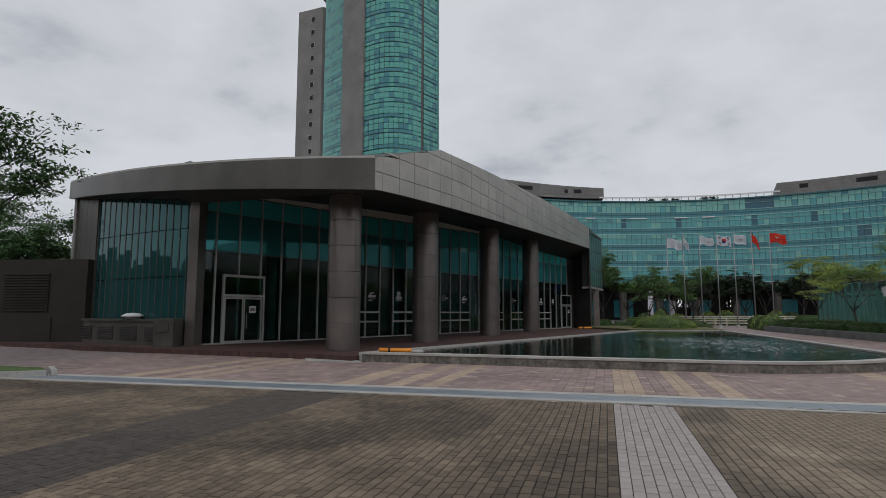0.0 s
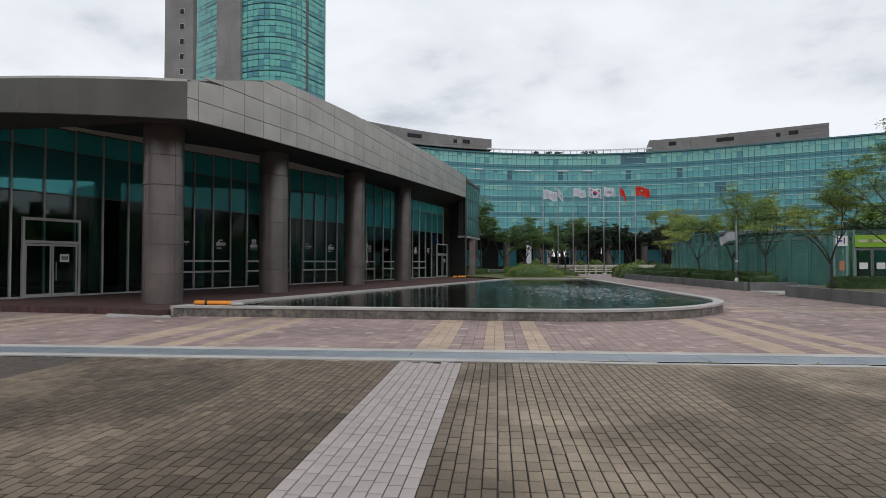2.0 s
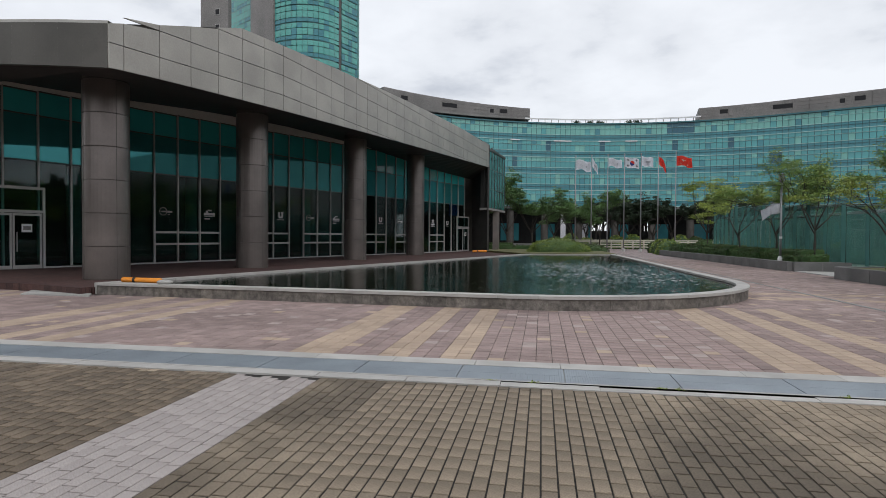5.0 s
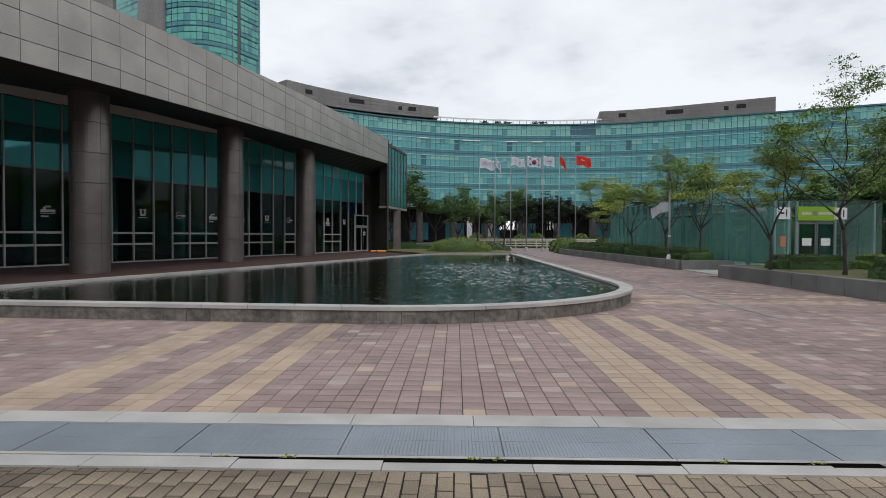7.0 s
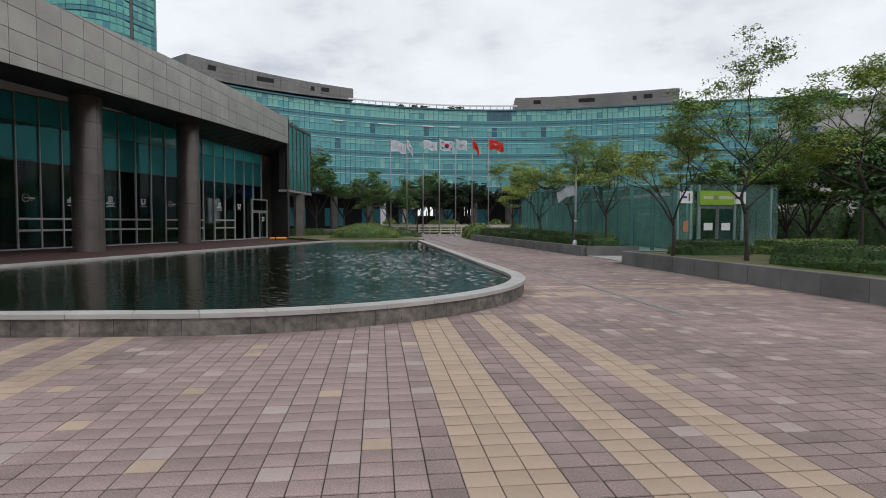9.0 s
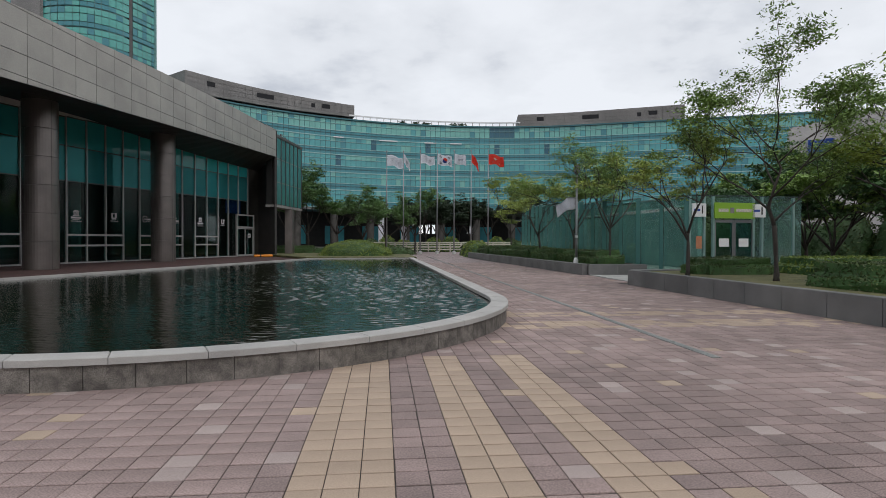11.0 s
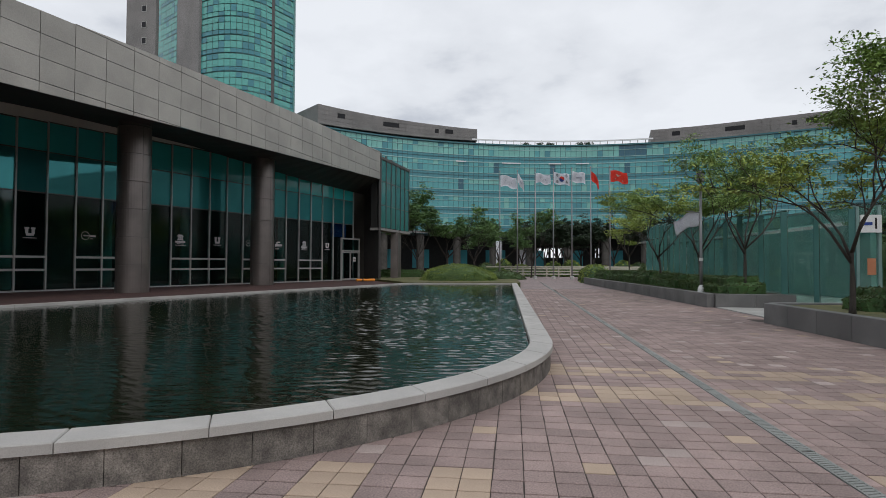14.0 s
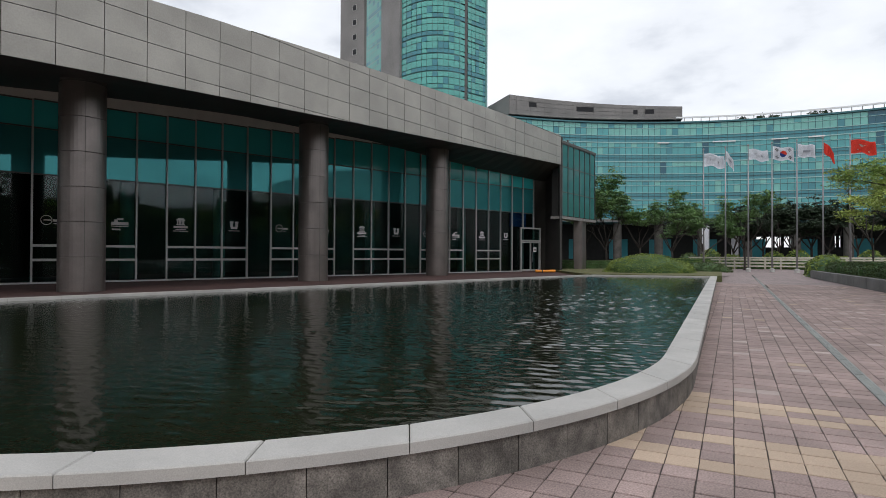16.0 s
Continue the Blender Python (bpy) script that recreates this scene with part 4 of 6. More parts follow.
def leaf_quads(pts, sizes, rg, flat=0.5):
    """Loose leaves: small diamonds at the given places, turned at random."""
    vs, fs = [], []
    for p, s in zip(pts, sizes):
        n = Vector((rg.gauss(0, 1), rg.gauss(0, 1), rg.gauss(0, 1) + flat)).normalized()
        a = n.orthogonal().normalized()
        a.rotate(Matrix.Rotation(rg.uniform(0, 6.28), 3, n))
        b = n.cross(a)
        i = len(vs)
        p = Vector(p)
        vs += [p - a * s, p - b * s * 0.42, p + a * s, p + b * s * 0.42]
        fs.append((i, i + 1, i + 2, i + 3))
    return vs, fs


def leaf_part(name, vs, fs, material, parent, label=""):
    me = bpy.data.meshes.new(name)
    o = base_of(parent)
    me.from_pydata([tuple(v - o) for v in vs], [], fs)
    me.materials.append(material)
    ob_ = new(name, me)
    ob_.parent = parent
    return tagged(ob_, label)


def hedge(name, x0, x1, y0, y1, z0, h, material, label, seed, density=420, leaf=0.045, round_=0.22):
    rg = random.Random(seed)
    t = thing(name, ((x0 + x1) / 2, (y0 + y1) / 2, z0), label, "hedge")
    bm = boxes((x0 + 0.06, x1 - 0.06, y0 + 0.06, y1 - 0.06, z0, z0 + h - 0.06))
    bmesh.ops.bevel(bm, geom=[e for e in bm.edges if max(v.co.z for v in e.verts) > z0 + 0.1], offset=min(round_, h * 0.45, (x1 - x0) * 0.4), segments=3, affect="EDGES")
    bmesh.ops.subdivide_edges(bm, edges=[e for e in bm.edges if e.calc_length() > 0.5], cuts=2, use_grid_fill=True)
    for v in bm.verts:
        if v.co.z > z0 + 0.02:
            v.co += Vector((noise.noise(v.co * 2.3), noise.noise(v.co * 2.3 + Vector((9, 0, 0))), noise.noise(v.co * 2.3 + Vector((0, 9, 0))))) * 0.09
    bm.faces.ensure_lookup_table()
    bm.normal_update()
    pts, sz = [], []
    bmesh.ops.triangulate(bm, faces=bm.faces[:])
    for f in bm.faces:
        if f.normal.z < -0.5:
            continue
        a, b, c = [v.co for v in f.verts]
        for _ in range(int(f.calc_area() * density) + 1):
            u, v = rg.random(), rg.random()
            if u + v > 1:
                u, v = 1 - u, 1 - v
            pts.append(a + (b - a) * u + (c - a) * v + f.normal * rg.uniform(-0.03, 0.035))
            sz.append(leaf * rg.uniform(0.6, 1.4))
    part("inner_growth", bm, M_LEAFD, t)
    vs, fs = leaf_quads(pts, sz, rg, 0.2)
    leaf_part("foliage", vs, fs, material, t)
    return t


for k, (y0, y1, h) in enumerate(((33.4, 37.6, 0.42), (37.7, 42.0, 0.42), (42.1, 47.0, 0.5), (47.1, 51.5, 0.45), (51.6, 55.6, 0.42))):
    hedge("clipped_hedge", 15.75, 17.3, y0, y1, 0.4, h + 0.14, M_HEDGE, "low clipped dark green hedge in a raised bed", 20 + k)
hedge("clipped_hedge", 15.6, 18.1, 25.9, 27.3, 0.4, 0.5, M_HEDGE, "clipped hedge with yellowing tips on a raised lawn", 31, 700, 0.036)
hedge("clipped_hedge", 15.5, 17.4, 15.5, 22.6, 0.4, 0.54, M_HEDGE, "dense clipped dark green hedge on a raised lawn", 32, 750, 0.036)
hedge("clipped_hedge", 18.4, 21.6, 25.2, 27.2, 0.4, 0.52, M_HEDGEY, "clipped hedge with yellowing tips on a raised lawn", 33)
# beds beyond the pool
lawn = part("lawn", prism(bmesh.new(), [(-1.0, 57.5), (3.6, 47.6), (10.3, 47.4), (10.6, 58), (4, 61)], 0.0, 0.3), M_GRASS)
tagged(lawn, "small lawn bed at the far end of the pool", "lawn", kind="structure")


def mound(name, x, y, z, rx, ry, h, material, label, seed, n, leaf):
    """A rounded clipped bush: a half ellipsoid with leaves all over it."""
    rg = random.Random(seed)
    t = thing(name, (x, y, z), label, "bush")
    bm = bmesh.new()
    bmesh.ops.create_icosphere(bm, subdivisions=4, radius=1)
    for v in bm.verts:
        d = 0.94 + 0.1 * noise.noise(v.co * 2.5 + Vector((seed, 0, 0)))
        v.co = Vector((x + rx * v.co.x * d, y + ry * v.co.y * d, z + max(0.0, h * v.co.z * d)))
    part("inner_growth", bm, M_LEAFD, t)
    pts, sz = [], []
    for _ in range(n):
        v = Vector((rg.gauss(0, 1), rg.gauss(0, 1), abs(rg.gauss(0, 1)))).normalized()
        d = rg.uniform(0.92, 1.06) + 0.1 * noise.noise(v * 2.5 + Vector((seed, 0, 0)))
        pts.append(Vector((x + rx * v.x * d, y + ry * v.y * d, z + h * v.z * d)))
        sz.append(leaf * rg.uniform(0.6, 1.3))
    vs, fs = leaf_quads(pts, sz, rg, 0.4)
    leaf_part("foliage", vs, fs, material, t)


mound("round_bush", 6.6, 51.6, 0.28, 2.4, 1.7, 1.0, M_HEDGEY, "round clipped yellow-green bush on a lawn", 41, 9000, 0.045)
mound("round_bush", 9.6, 56.4, 0.25, 1.5, 1.0, 0.6, M_HEDGE, "round clipped dark green bush on a lawn", 42, 2200, 0.06)
for k in range(11):
    mound("shrub", 8.4 + 1.9 * k, 81.0 + 0.5 * math.sin(k * 2.1), 0.0, 1.2, 0.9, 1.5 + 0.4 * math.sin(k * 1.7), M_HEDGEY if k % 3 else M_HEDGE, "loose yellow-green shrub behind the rail fence", 200 + k, 700, 0.13)
for k in range(4):
    mound("shrub", 16.4 + 0.3 * k, 57.5 + 2.4 * k, 0.0, 1.1, 1.2, 1.3, M_HEDGE if k % 2 else M_HEDGEY, "loose green shrub beyond the raised bed", 220 + k, 900, 0.1)
for k, (x0, x1, y0, y1, h) in enumerate(((-4.0, 3.2, 62.5, 64.0, 0.9), (3.0, 9.0, 60, 61.2, 0.7), (5.5, 10.5, 76, 77.5, 1.0), (24, 34, 74, 76, 1.3))):
    hedge("clipped_hedge", x0, x1, y0, y1, 0.0, h, M_HEDGE if k != 2 else M_HEDGEY, "clipped hedge near the flagpoles", 50 + k, 160, 0.08)


for k in range(9):
    mound("shrub", 27.5 + 1.7 * k, 45.0 - 1.15 * k + 0.5 * math.sin(k * 2.0), 0.0, 1.7, 1.4, 3.0 + 0.6 * math.sin(k * 1.7), M_HEDGE if k % 3 else M_LEAFD, "tall loose dark green shrub beyond the pavilion", 240 + k, 1500, 0.1)


# ---- trees ----
def tree(name, x, y, z, h, spread, material, label, seed, leaves=4200, leaf=0.075, fork=0.3, r0=0.075, lean=0.0, group="", leader=False):
    """Trunk, limbs that fork three times, and a crown of loose leaves round the twigs."""
    rg = random.Random(seed)
    t = thing(name, (x, y, z), label, "tree", group)
    fh = h * fork
    top = Vector((x + rg.uniform(-0.1, 0.1) + lean, y + rg.uniform(-0.1, 0.1), z + fh))
    part("trunk", tube(bmesh.new(), [(x, y, z - 0.05), (x + 0.01, y, z + 0.15), tuple(Vector((x, y, z)).lerp(top, 0.6) + Vector((0.03, 0.02, 0))), top], [r0 * 1.5, r0 * 1.05, r0 * 0.92, r0 * 0.85], 10), M_BARK, t, smooth=True)
    tips = []
    limbs = 8 if leader else rg.randint(4, 5)
    stem = [top]
    if leader:
        for k in range(1, 6):
            stem.append(top + Vector((rg.gauss(0, 0.09), rg.gauss(0, 0.09), h * (0.76 - fork) * k / 5)))
        part("leader", tube(bmesh.new(), stem, [r0 * (0.85 - 0.14 * k) for k in range(6)], 8), M_BARK, t, smooth=True)
        tips += [(stem[4], 0.5), (stem[5], 0.6)]
    for k in range(limbs):
        bm = bmesh.new()
        az = 2.4 * k + rg.uniform(-0.3, 0.3) if leader else math.tau * (k + rg.uniform(-0.25, 0.25)) / limbs

        def grow(p, direction, length, radius, level):
            q = p + direction * length
            mid = p.lerp(q, 0.5) + Vector((rg.uniform(-1, 1), rg.uniform(-1, 1), rg.uniform(-0.5, 0.5))) * length * 0.07
            tube(bm, [p, mid, q], [radius, radius * 0.8, radius * 0.6], 6 if level else 8)
            if level >= 2:
                tips.append((mid, length * 0.45))
                tips.append((q, length * 0.55))
            if level == 3:
                return
            for j in range(rg.randint(2, 3) if level < 2 else 3):
                v = direction + Vector((rg.gauss(0, 0.48), rg.gauss(0, 0.48), rg.gauss(0.08, 0.3)))
                v.z = max(v.z, -0.1)
                grow(q if j else mid.lerp(q, 0.6), v.normalized(), length * rg.uniform(0.58, 0.82), radius * 0.58, level + 1)
        out = spread / h
        v = Vector((math.cos(az) * out, math.sin(az) * out, 0.72 + rg.uniform(-0.15, 0.3))).normalized()
        if leader:
            f = (k + 0.3) / limbs
            i = min(int(f * 5), 4)
            v = Vector((math.cos(az), math.sin(az), 0.62 + 0.5 * f + rg.uniform(-0.12, 0.12))).normalized()
            grow(stem[i].lerp(stem[i + 1], f * 5 - i), v, spread * (0.48 - 0.13 * f) * rg.uniform(0.85, 1.15), r0 * (0.48 - 0.2 * f), 0)
        else:
            grow(top - Vector((0, 0, rg.uniform(0, 0.25) * fh)), v, h * 0.3 * rg.uniform(0.85, 1.15), r0 * 0.6, 0)
        part("limb", bm, M_BARK, t, smooth=True)
    pts, sz = [], []
    clumps = [tips[rg.randrange(len(tips))] for _ in range(leaves // 24)]
    for c, sp in clumps:
        o = c + Vector((rg.gauss(0, 1), rg.gauss(0, 1), rg.gauss(0, 0.45))) * sp * 0.45
        for _ in range(24):
            pts.append(o + Vector((rg.gauss(0, 1), rg.gauss(0, 1), rg.gauss(0, 0.2))) * 0.15 * (h / 5))
            sz.append(leaf * rg.uniform(0.6, 1.3))
    vs, fs = leaf_quads(pts, sz, rg, 1.8)
    leaf_part("crown", vs, fs, material, t)
    return t


LIGHT = "young tree with airy bright green crown in a raised bed"
tree("tree", 15.91, 23.59, 0.42, 4.45, 2.7, M_LEAF, LIGHT, 3, 20000, leaf=0.04, fork=0.28, r0=0.058, leader=True)
tree("tree", 15.0, 25.6, 0.42, 3.7, 1.7, M_LEAFY, LIGHT, 5, 7500, leaf=0.045, fork=0.3, r0=0.05)
tree("tree", 16.6, 33.7, 0.4, 4.9, 2.7, M_LEAF, LIGHT, 6, 15000, leaf=0.045, fork=0.3, r0=0.055)
tree("tree", 16.4, 37.0, 0.4, 4.6, 2.5, M_LEAF, LIGHT, 7, 12000, leaf=0.05, fork=0.3, r0=0.055)
tree("tree", 16.3, 41.5, 0.4, 4.5, 2.4, M_LEAFY, "young tree with yellow-green crown in a raised bed", 8, 10000, leaf=0.055, fork=0.3, r0=0.055)
tree("tree", 16.2, 47.0, 0.4, 4.8, 2.5, M_LEAFY, "young tree with yellow-green crown in a raised bed", 9, 10000, leaf=0.06, fork=0.3, r0=0.055)
tree("tree", 18.6, 21.2, 0.42, 5.0, 2.6, M_LEAFY, "young tree with yellow-green crown in a raised bed", 10, 9000, leaf=0.055, fork=0.28, r0=0.07, leader=True)
tree("tree", 20.4, 24.6, 0.42, 5.4, 2.6, M_LEAF, LIGHT, 11, 9000, leaf=0.055, fork=0.28, r0=0.07, leader=True)
for k, (x, y, h) in enumerate(((27, 34, 6), (30, 39, 7), (33, 33, 7), (29, 28, 6.5), (36, 42, 8), (25.5, 26, 5.5), (34, 27, 7.5), (40, 36, 9), (44, 44, 9.5), (39, 49, 9), (31, 47, 7), (28.5, 31, 5.5), (31.5, 30, 6), (26.5, 38, 6), (36, 31, 7), (43, 30, 9), (48, 38, 10))):
    tree("tree", x, y, 0, h, 3.4, M_LEAFD if k % 2 else M_LEAF, "dense dark green tree beyond the pavilion", 60 + k, 12000, leaf=0.12, fork=0.16, r0=0.1)
for k, (x, y, h) in enumerate(((2.4, 64.5, 6.6), (4.9, 65.5, 6.2), (7.3, 67, 5.6), (9.6, 71.5, 5.2), (13.0, 75, 6.4), (0.4, 66.5, 7.2))):
    tree("tree", x, y, 0, h * 1.05, 3.2, M_LEAFMID, "round dark green tree before the office block", 80 + k, 11000, leaf=0.1, fork=0.3, r0=0.09)
for k, (x, y, h) in enumerate(((16.5, 82, 6), (19.5, 84, 6.5), (23, 82, 6), (26.5, 80, 6.5), (14.0, 86, 5.5), (30, 78, 6), (15.2, 83.5, 6.2), (17.9, 83, 5.8), (12.6, 84, 5.4), (20.8, 82.6, 5.8))):
    tree("pine_tree", x, y, 0, h, 2.8, M_PINE, "dark pine tree behind the fence", 100 + k, 7600, leaf=0.15, fork=0.35, r0=0.12)
tree("tree", -18.7, 13.4, 0.1, 9.6, 4.6, M_LEAFD, "broad green tree on a grass strip", 120, 30000, leaf=0.085, fork=0.1, r0=0.14)
for k, (x, y, h) in enumerate(((-31.5, 29.5, 9.0), (-36, 27, 10), (-29.5, 33, 8), (-42, 34, 11))):
    tree("tree", x, y, 0, h, 4.0, M_LEAFD, "green tree behind the service building", 121 + k, 12000, leaf=0.11, fork=0.14, r0=0.12)
for k, (x, y, h) in enumerate(((-18, -19, 11), (-8, -24, 12), (3, -23, 11), (26, -12, 11), (33, -2, 12), (34, 9, 11))):
    tree("tree", x, y, 0, h, 4.5, M_LEAFD, "tall dark green tree along the far side of the plaza", 140 + k, 7000, leaf=0.16, fork=0.2, r0=0.16)

# ---- glass pavilion ----
PL, PR = Vector((18.45, 31.1)), Vector((23.1, 31.3))
pav = thing("glass_pavilion", (PL.x, PL.y, 0), "low frameless green glass pavilion with steel posts and entrance doors", "pavilion")
m, length = along(PL, PR)
PH = 2.95
for x0, x1, z0, z1 in ((0.05, 0.55, 0.0, 2.9), (3.0, 3.6, 0.0, 2.9), (3.65, length, 0.0, 2.9), (0.6, 2.95, 2.62, 2.9)):
    clear(part("pane", box(bmesh.new(), x0, x1, -0.01, 0.01, z0 + 0.03, z1, m), M_PAVGLASS, pav))
for x in (0.0, 0.58, 0.95, 2.6, 2.97, length - 0.35):
    part("post", box(bmesh.new(), x - 0.04, x + 0.04, -0.05, 0.05, 0, PH, m), M_PALEPOST, pav)
for k in range(2):
    x0 = 0.99 + 0.81 * k
    leaf_ = part("door", box(bmesh.new(), x0 + 0.02, x0 + 0.77, -0.02, 0.02, 0.05, 2.08, m), M_GLASS, pav)
    for a, b, c, d_ in ((0, 0.06, 0.04, 2.1), (0.73, 0.79, 0.04, 2.1), (0, 0.79, 0.04, 0.14), (0, 0.79, 2.0, 2.1)):
        part("door_rail", box(bmesh.new(), x0 + a, x0 + b, -0.035, 0.035, c, d_, m), M_STEEL, leaf_)
    part("notice", box(bmesh.new(), x0 + 0.18, x0 + 0.58, -0.05, -0.042, 1.12, 1.42, m), M_WHITE, leaf_, "white paper notice")
sign = part("sign", box(bmesh.new(), 0.95, 2.6, -0.1, -0.04, 2.15, 2.72, m), M_GREEN, pav, "bright green shop sign above the doors")
for x0, x1 in ((1.1, 1.5), (1.82, 2.45)):
    part("lettering", box(bmesh.new(), x0, x1, -0.108, -0.102, 2.38, 2.5, m), M_FENCE, sign)
part("emblem", box(bmesh.new(), 1.58, 1.74, -0.108, -0.102, 2.34, 2.54, m), M_CLAD, sign)
for x in (0.3, 2.75):
    s2 = part("sign", box(bmesh.new(), x - 0.25, x + 0.3, -0.1, -0.05, 2.2, 2.68, m), M_WHITE, pav, "white direction sign with a black arrow")
    part("arrow", box(bmesh.new(), x + 0.12, x + 0.17, -0.108, -0.102, 2.3, 2.6, m), M_BLACK, s2)
    part("lettering", box(bmesh.new(), x - 0.2, x + 0.05, -0.108, -0.102, 2.4, 2.48, m), M_BLUE, s2)
part("notice", box(bmesh.new(), 0.25, 0.48, -0.03, -0.02, 1.05, 1.5, m), M_NOTICE, pav, "dull orange paper notice")
clear(part("roof", prism(bmesh.new(), [tuple(PL), tuple(PR), (24.2, 37), (21.5, 60), (19.4, 60), (18.7, 45)], PH, PH + 0.05), M_PAVGLASS, pav))
side = [Vector((18.45, 31.1)), Vector((18.1, 34)), Vector((18.0, 37)), Vector((18.1, 40)), Vector((18.3, 43)), Vector((18.6, 46)), Vector((18.9, 49)), Vector((19.3, 52)), Vector((19.7, 55)), Vector((20.1, 58))]
for k, (p, q) in enumerate(zip(side, side[1:])):
    m2, ln = along(p, q)
    z1 = 2.9 + 0.14 * k
    for j in range(2):
        clear(part("pane", box(bmesh.new(), ln * j / 2 + 0.01, ln * (j + 1) / 2 - 0.01, -0.01, 0.01, 0.05, z1, m2), M_PAVGLASS, pav))
    part("fin", box(bmesh.new(), -0.012, 0.012, 0.03, 0.22, 0.05, z1, m2), M_FIN, pav)
    part("fin", box(bmesh.new(), ln / 2 - 0.012, ln / 2 + 0.012, 0.03, 0.18, 0.05, z1, m2), M_FIN, pav)
    part("rail", box(bmesh.new(), 0, ln, -0.02, 0.02, z1, z1 + 0.05, m2), M_PALEPOST, pav)
m2, ln = along(PR, (24.2, 37))
clear(part("pane", box(bmesh.new(), 0, ln, -0.01, 0.01, 0.03, 2.9, m2), M_PAVGLASS, pav))
part("floor", prism(bmesh.new(), [tuple(PL), tuple(PR), (24.2, 37), (22.5, 60), (19.9, 60), (18.2, 45), (18.1, 38)], 0.0, 0.05), M_CONC, pav)
part("back_wall", prism(bmesh.new(), [(22.2, 36.5), (22.6, 36.5), (23.0, 60), (22.6, 60)], 0.05, 2.85), M_TEALWALL, pav)

# ---- flags ----
def cloth_point(p, w, h, sway, droop, ph, a, b):
    """A place on a waving flag: a runs along it from the pole, b down it."""
    i = 12 * a
    return Vector((p[0] + sway * w * a + 0.06 * h * b * a, p[1] + 0.12 * math.sin(i * 0.9 + ph + b * 1.6) * a,
                   p[2] - h * b - droop * h * a ** 1.3 + 0.05 * math.sin(i * 0.7 + ph) + 0.03 * h * math.sin(i * 0.8 + 2 * ph) * b))


def flag_cloth(p, w, h, sway, droop, seed):
    ph = random.Random(seed).uniform(0, 6)
    bm = bmesh.new()
    nx, nz = 14, 8
    g = [[bm.verts.new(cloth_point(p, w, h, sway, droop, ph, i / nx, j / nz)) for j in range(nz + 1)] for i in range(nx + 1)]
    for i in range(nx):
        for j in range(nz):
            bm.faces.new((g[i][j], g[i + 1][j], g[i + 1][j + 1], g[i][j + 1]))
    bmesh.ops.solidify(bm, geom=bm.faces[:], thickness=0.01)
    return bm


def flag_print(shape, p, w, h, droop, seed):
    """A print that lies on the cloth; shape: polygons in the flag's own coordinates."""
    ph = random.Random(seed).uniform(0, 6)
    bm = bmesh.new()
    for poly in shape:
        bm.faces.new([bm.verts.new(cloth_point(p, w, h, 1.0, droop, ph, a, b) + Vector((0, -0.022, 0))) for a, b in poly])
    bmesh.ops.solidify(bm, geom=bm.faces[:], thickness=0.004)
    return bm


def half_disc(turn):
    """Wedges of half a disc in the middle of a flag three units wide and two high."""
    arc = [(0.5 + 0.165 * math.cos(turn + math.pi * k / 10), 0.5 + 0.25 * math.sin(turn + math.pi * k / 10)) for k in range(11)]
    return [[(0.5, 0.5), u, v] for u, v in zip(arc, arc[1:])]


def corner_bars():
    out = []
    for ca, cb, sg in ((0.2, 0.22, 1), (0.8, 0.22, -1), (0.2, 0.78, -1), (0.8, 0.78, 1)):
        for k in (-1, 0, 1):
            a, b = ca + 0.035 * k, cb + 0.05 * k * sg
            out.append([(a - 0.05, b + 0.075 * sg), (a - 0.03, b + 0.1 * sg), (a + 0.05, b - 0.075 * sg), (a + 0.03, b - 0.1 * sg)])
    return out


FLAGS = [(M_FLAG, 1.1, 0.35), (M_FLAG, 0.35, 0.9), (M_FLAG, 1.15, 0.3), (M_FLAG, 0.95, 0.2), (M_FLAG, 0.8, 0.15), (M_RED, 0.55, 1.0), (M_RED, 0.95, 0.3)]
for k, (mt, sw, dr) in enumerate(FLAGS):
    x, y = lerp((9.62, 69.3), (19.4, 67.1), k / 6)
    col = "red" if mt is M_RED else "white"
    t = thing("flagpole", (x, y, 0), "tall steel flagpole flying a " + col + " flag", "flagpole", "flagpoles before the office block")
    pole = part("pole", tube(bmesh.new(), [(x, y, 0), (x, y, 5), (x, y, 10.1)], [0.07, 0.055, 0.035], 10), M_STEEL, t, smooth=True)
    part("finial", tube(bmesh.new(), [(x, y, 10.08), (x, y, 10.14), (x, y, 10.22), (x, y, 10.26)], [0.03, 0.07, 0.07, 0.02], 10), M_STEEL, pole)
    part("base", tube(bmesh.new(), [(x, y, 0), (x, y, 0.25), (x, y, 0.3)], [0.2, 0.18, 0.1], 12), M_CONC, pole)
    at, w, h = (x + 0.06, y, 9.85), (1.35 + 0.2 * math.sin(k * 2.3)) * sw, 0.95 + 0.1 * math.cos(k * 1.9)
    f = part("flag", flag_cloth(at, w, h, 1.0, dr, k), mt, t, col + " cloth flag", smooth=True)
    if k == 3:
        part("emblem", flag_print(half_disc(math.pi + 0.5), at, w, h, dr, k), M_RED, f, "red half of a round emblem")
        part("emblem", flag_print(half_disc(0.5), at, w, h, dr, k), M_BLUE, f, "blue half of a round emblem")
        part("corner_bars", flag_print(corner_bars(), at, w, h, dr, k), M_BLACK, f, "black bars in the corners")
    elif mt is M_FLAG:
        part("emblem", flag_print([[(0.3, 0.42), (0.3, 0.58), (0.72, 0.58), (0.72, 0.42)]], at, w, h, dr, k), M_FLAGPRINT, f, "faint grey printed mark")
    elif k == 6:
        part("emblem", flag_print([[(0.3, 0.35), (0.42, 0.6), (0.6, 0.35)], [(0.25, 0.7), (0.25, 0.78), (0.75, 0.78), (0.75, 0.7)]], at, w, h, dr, k), M_FENCE, f, "pale printed mark")

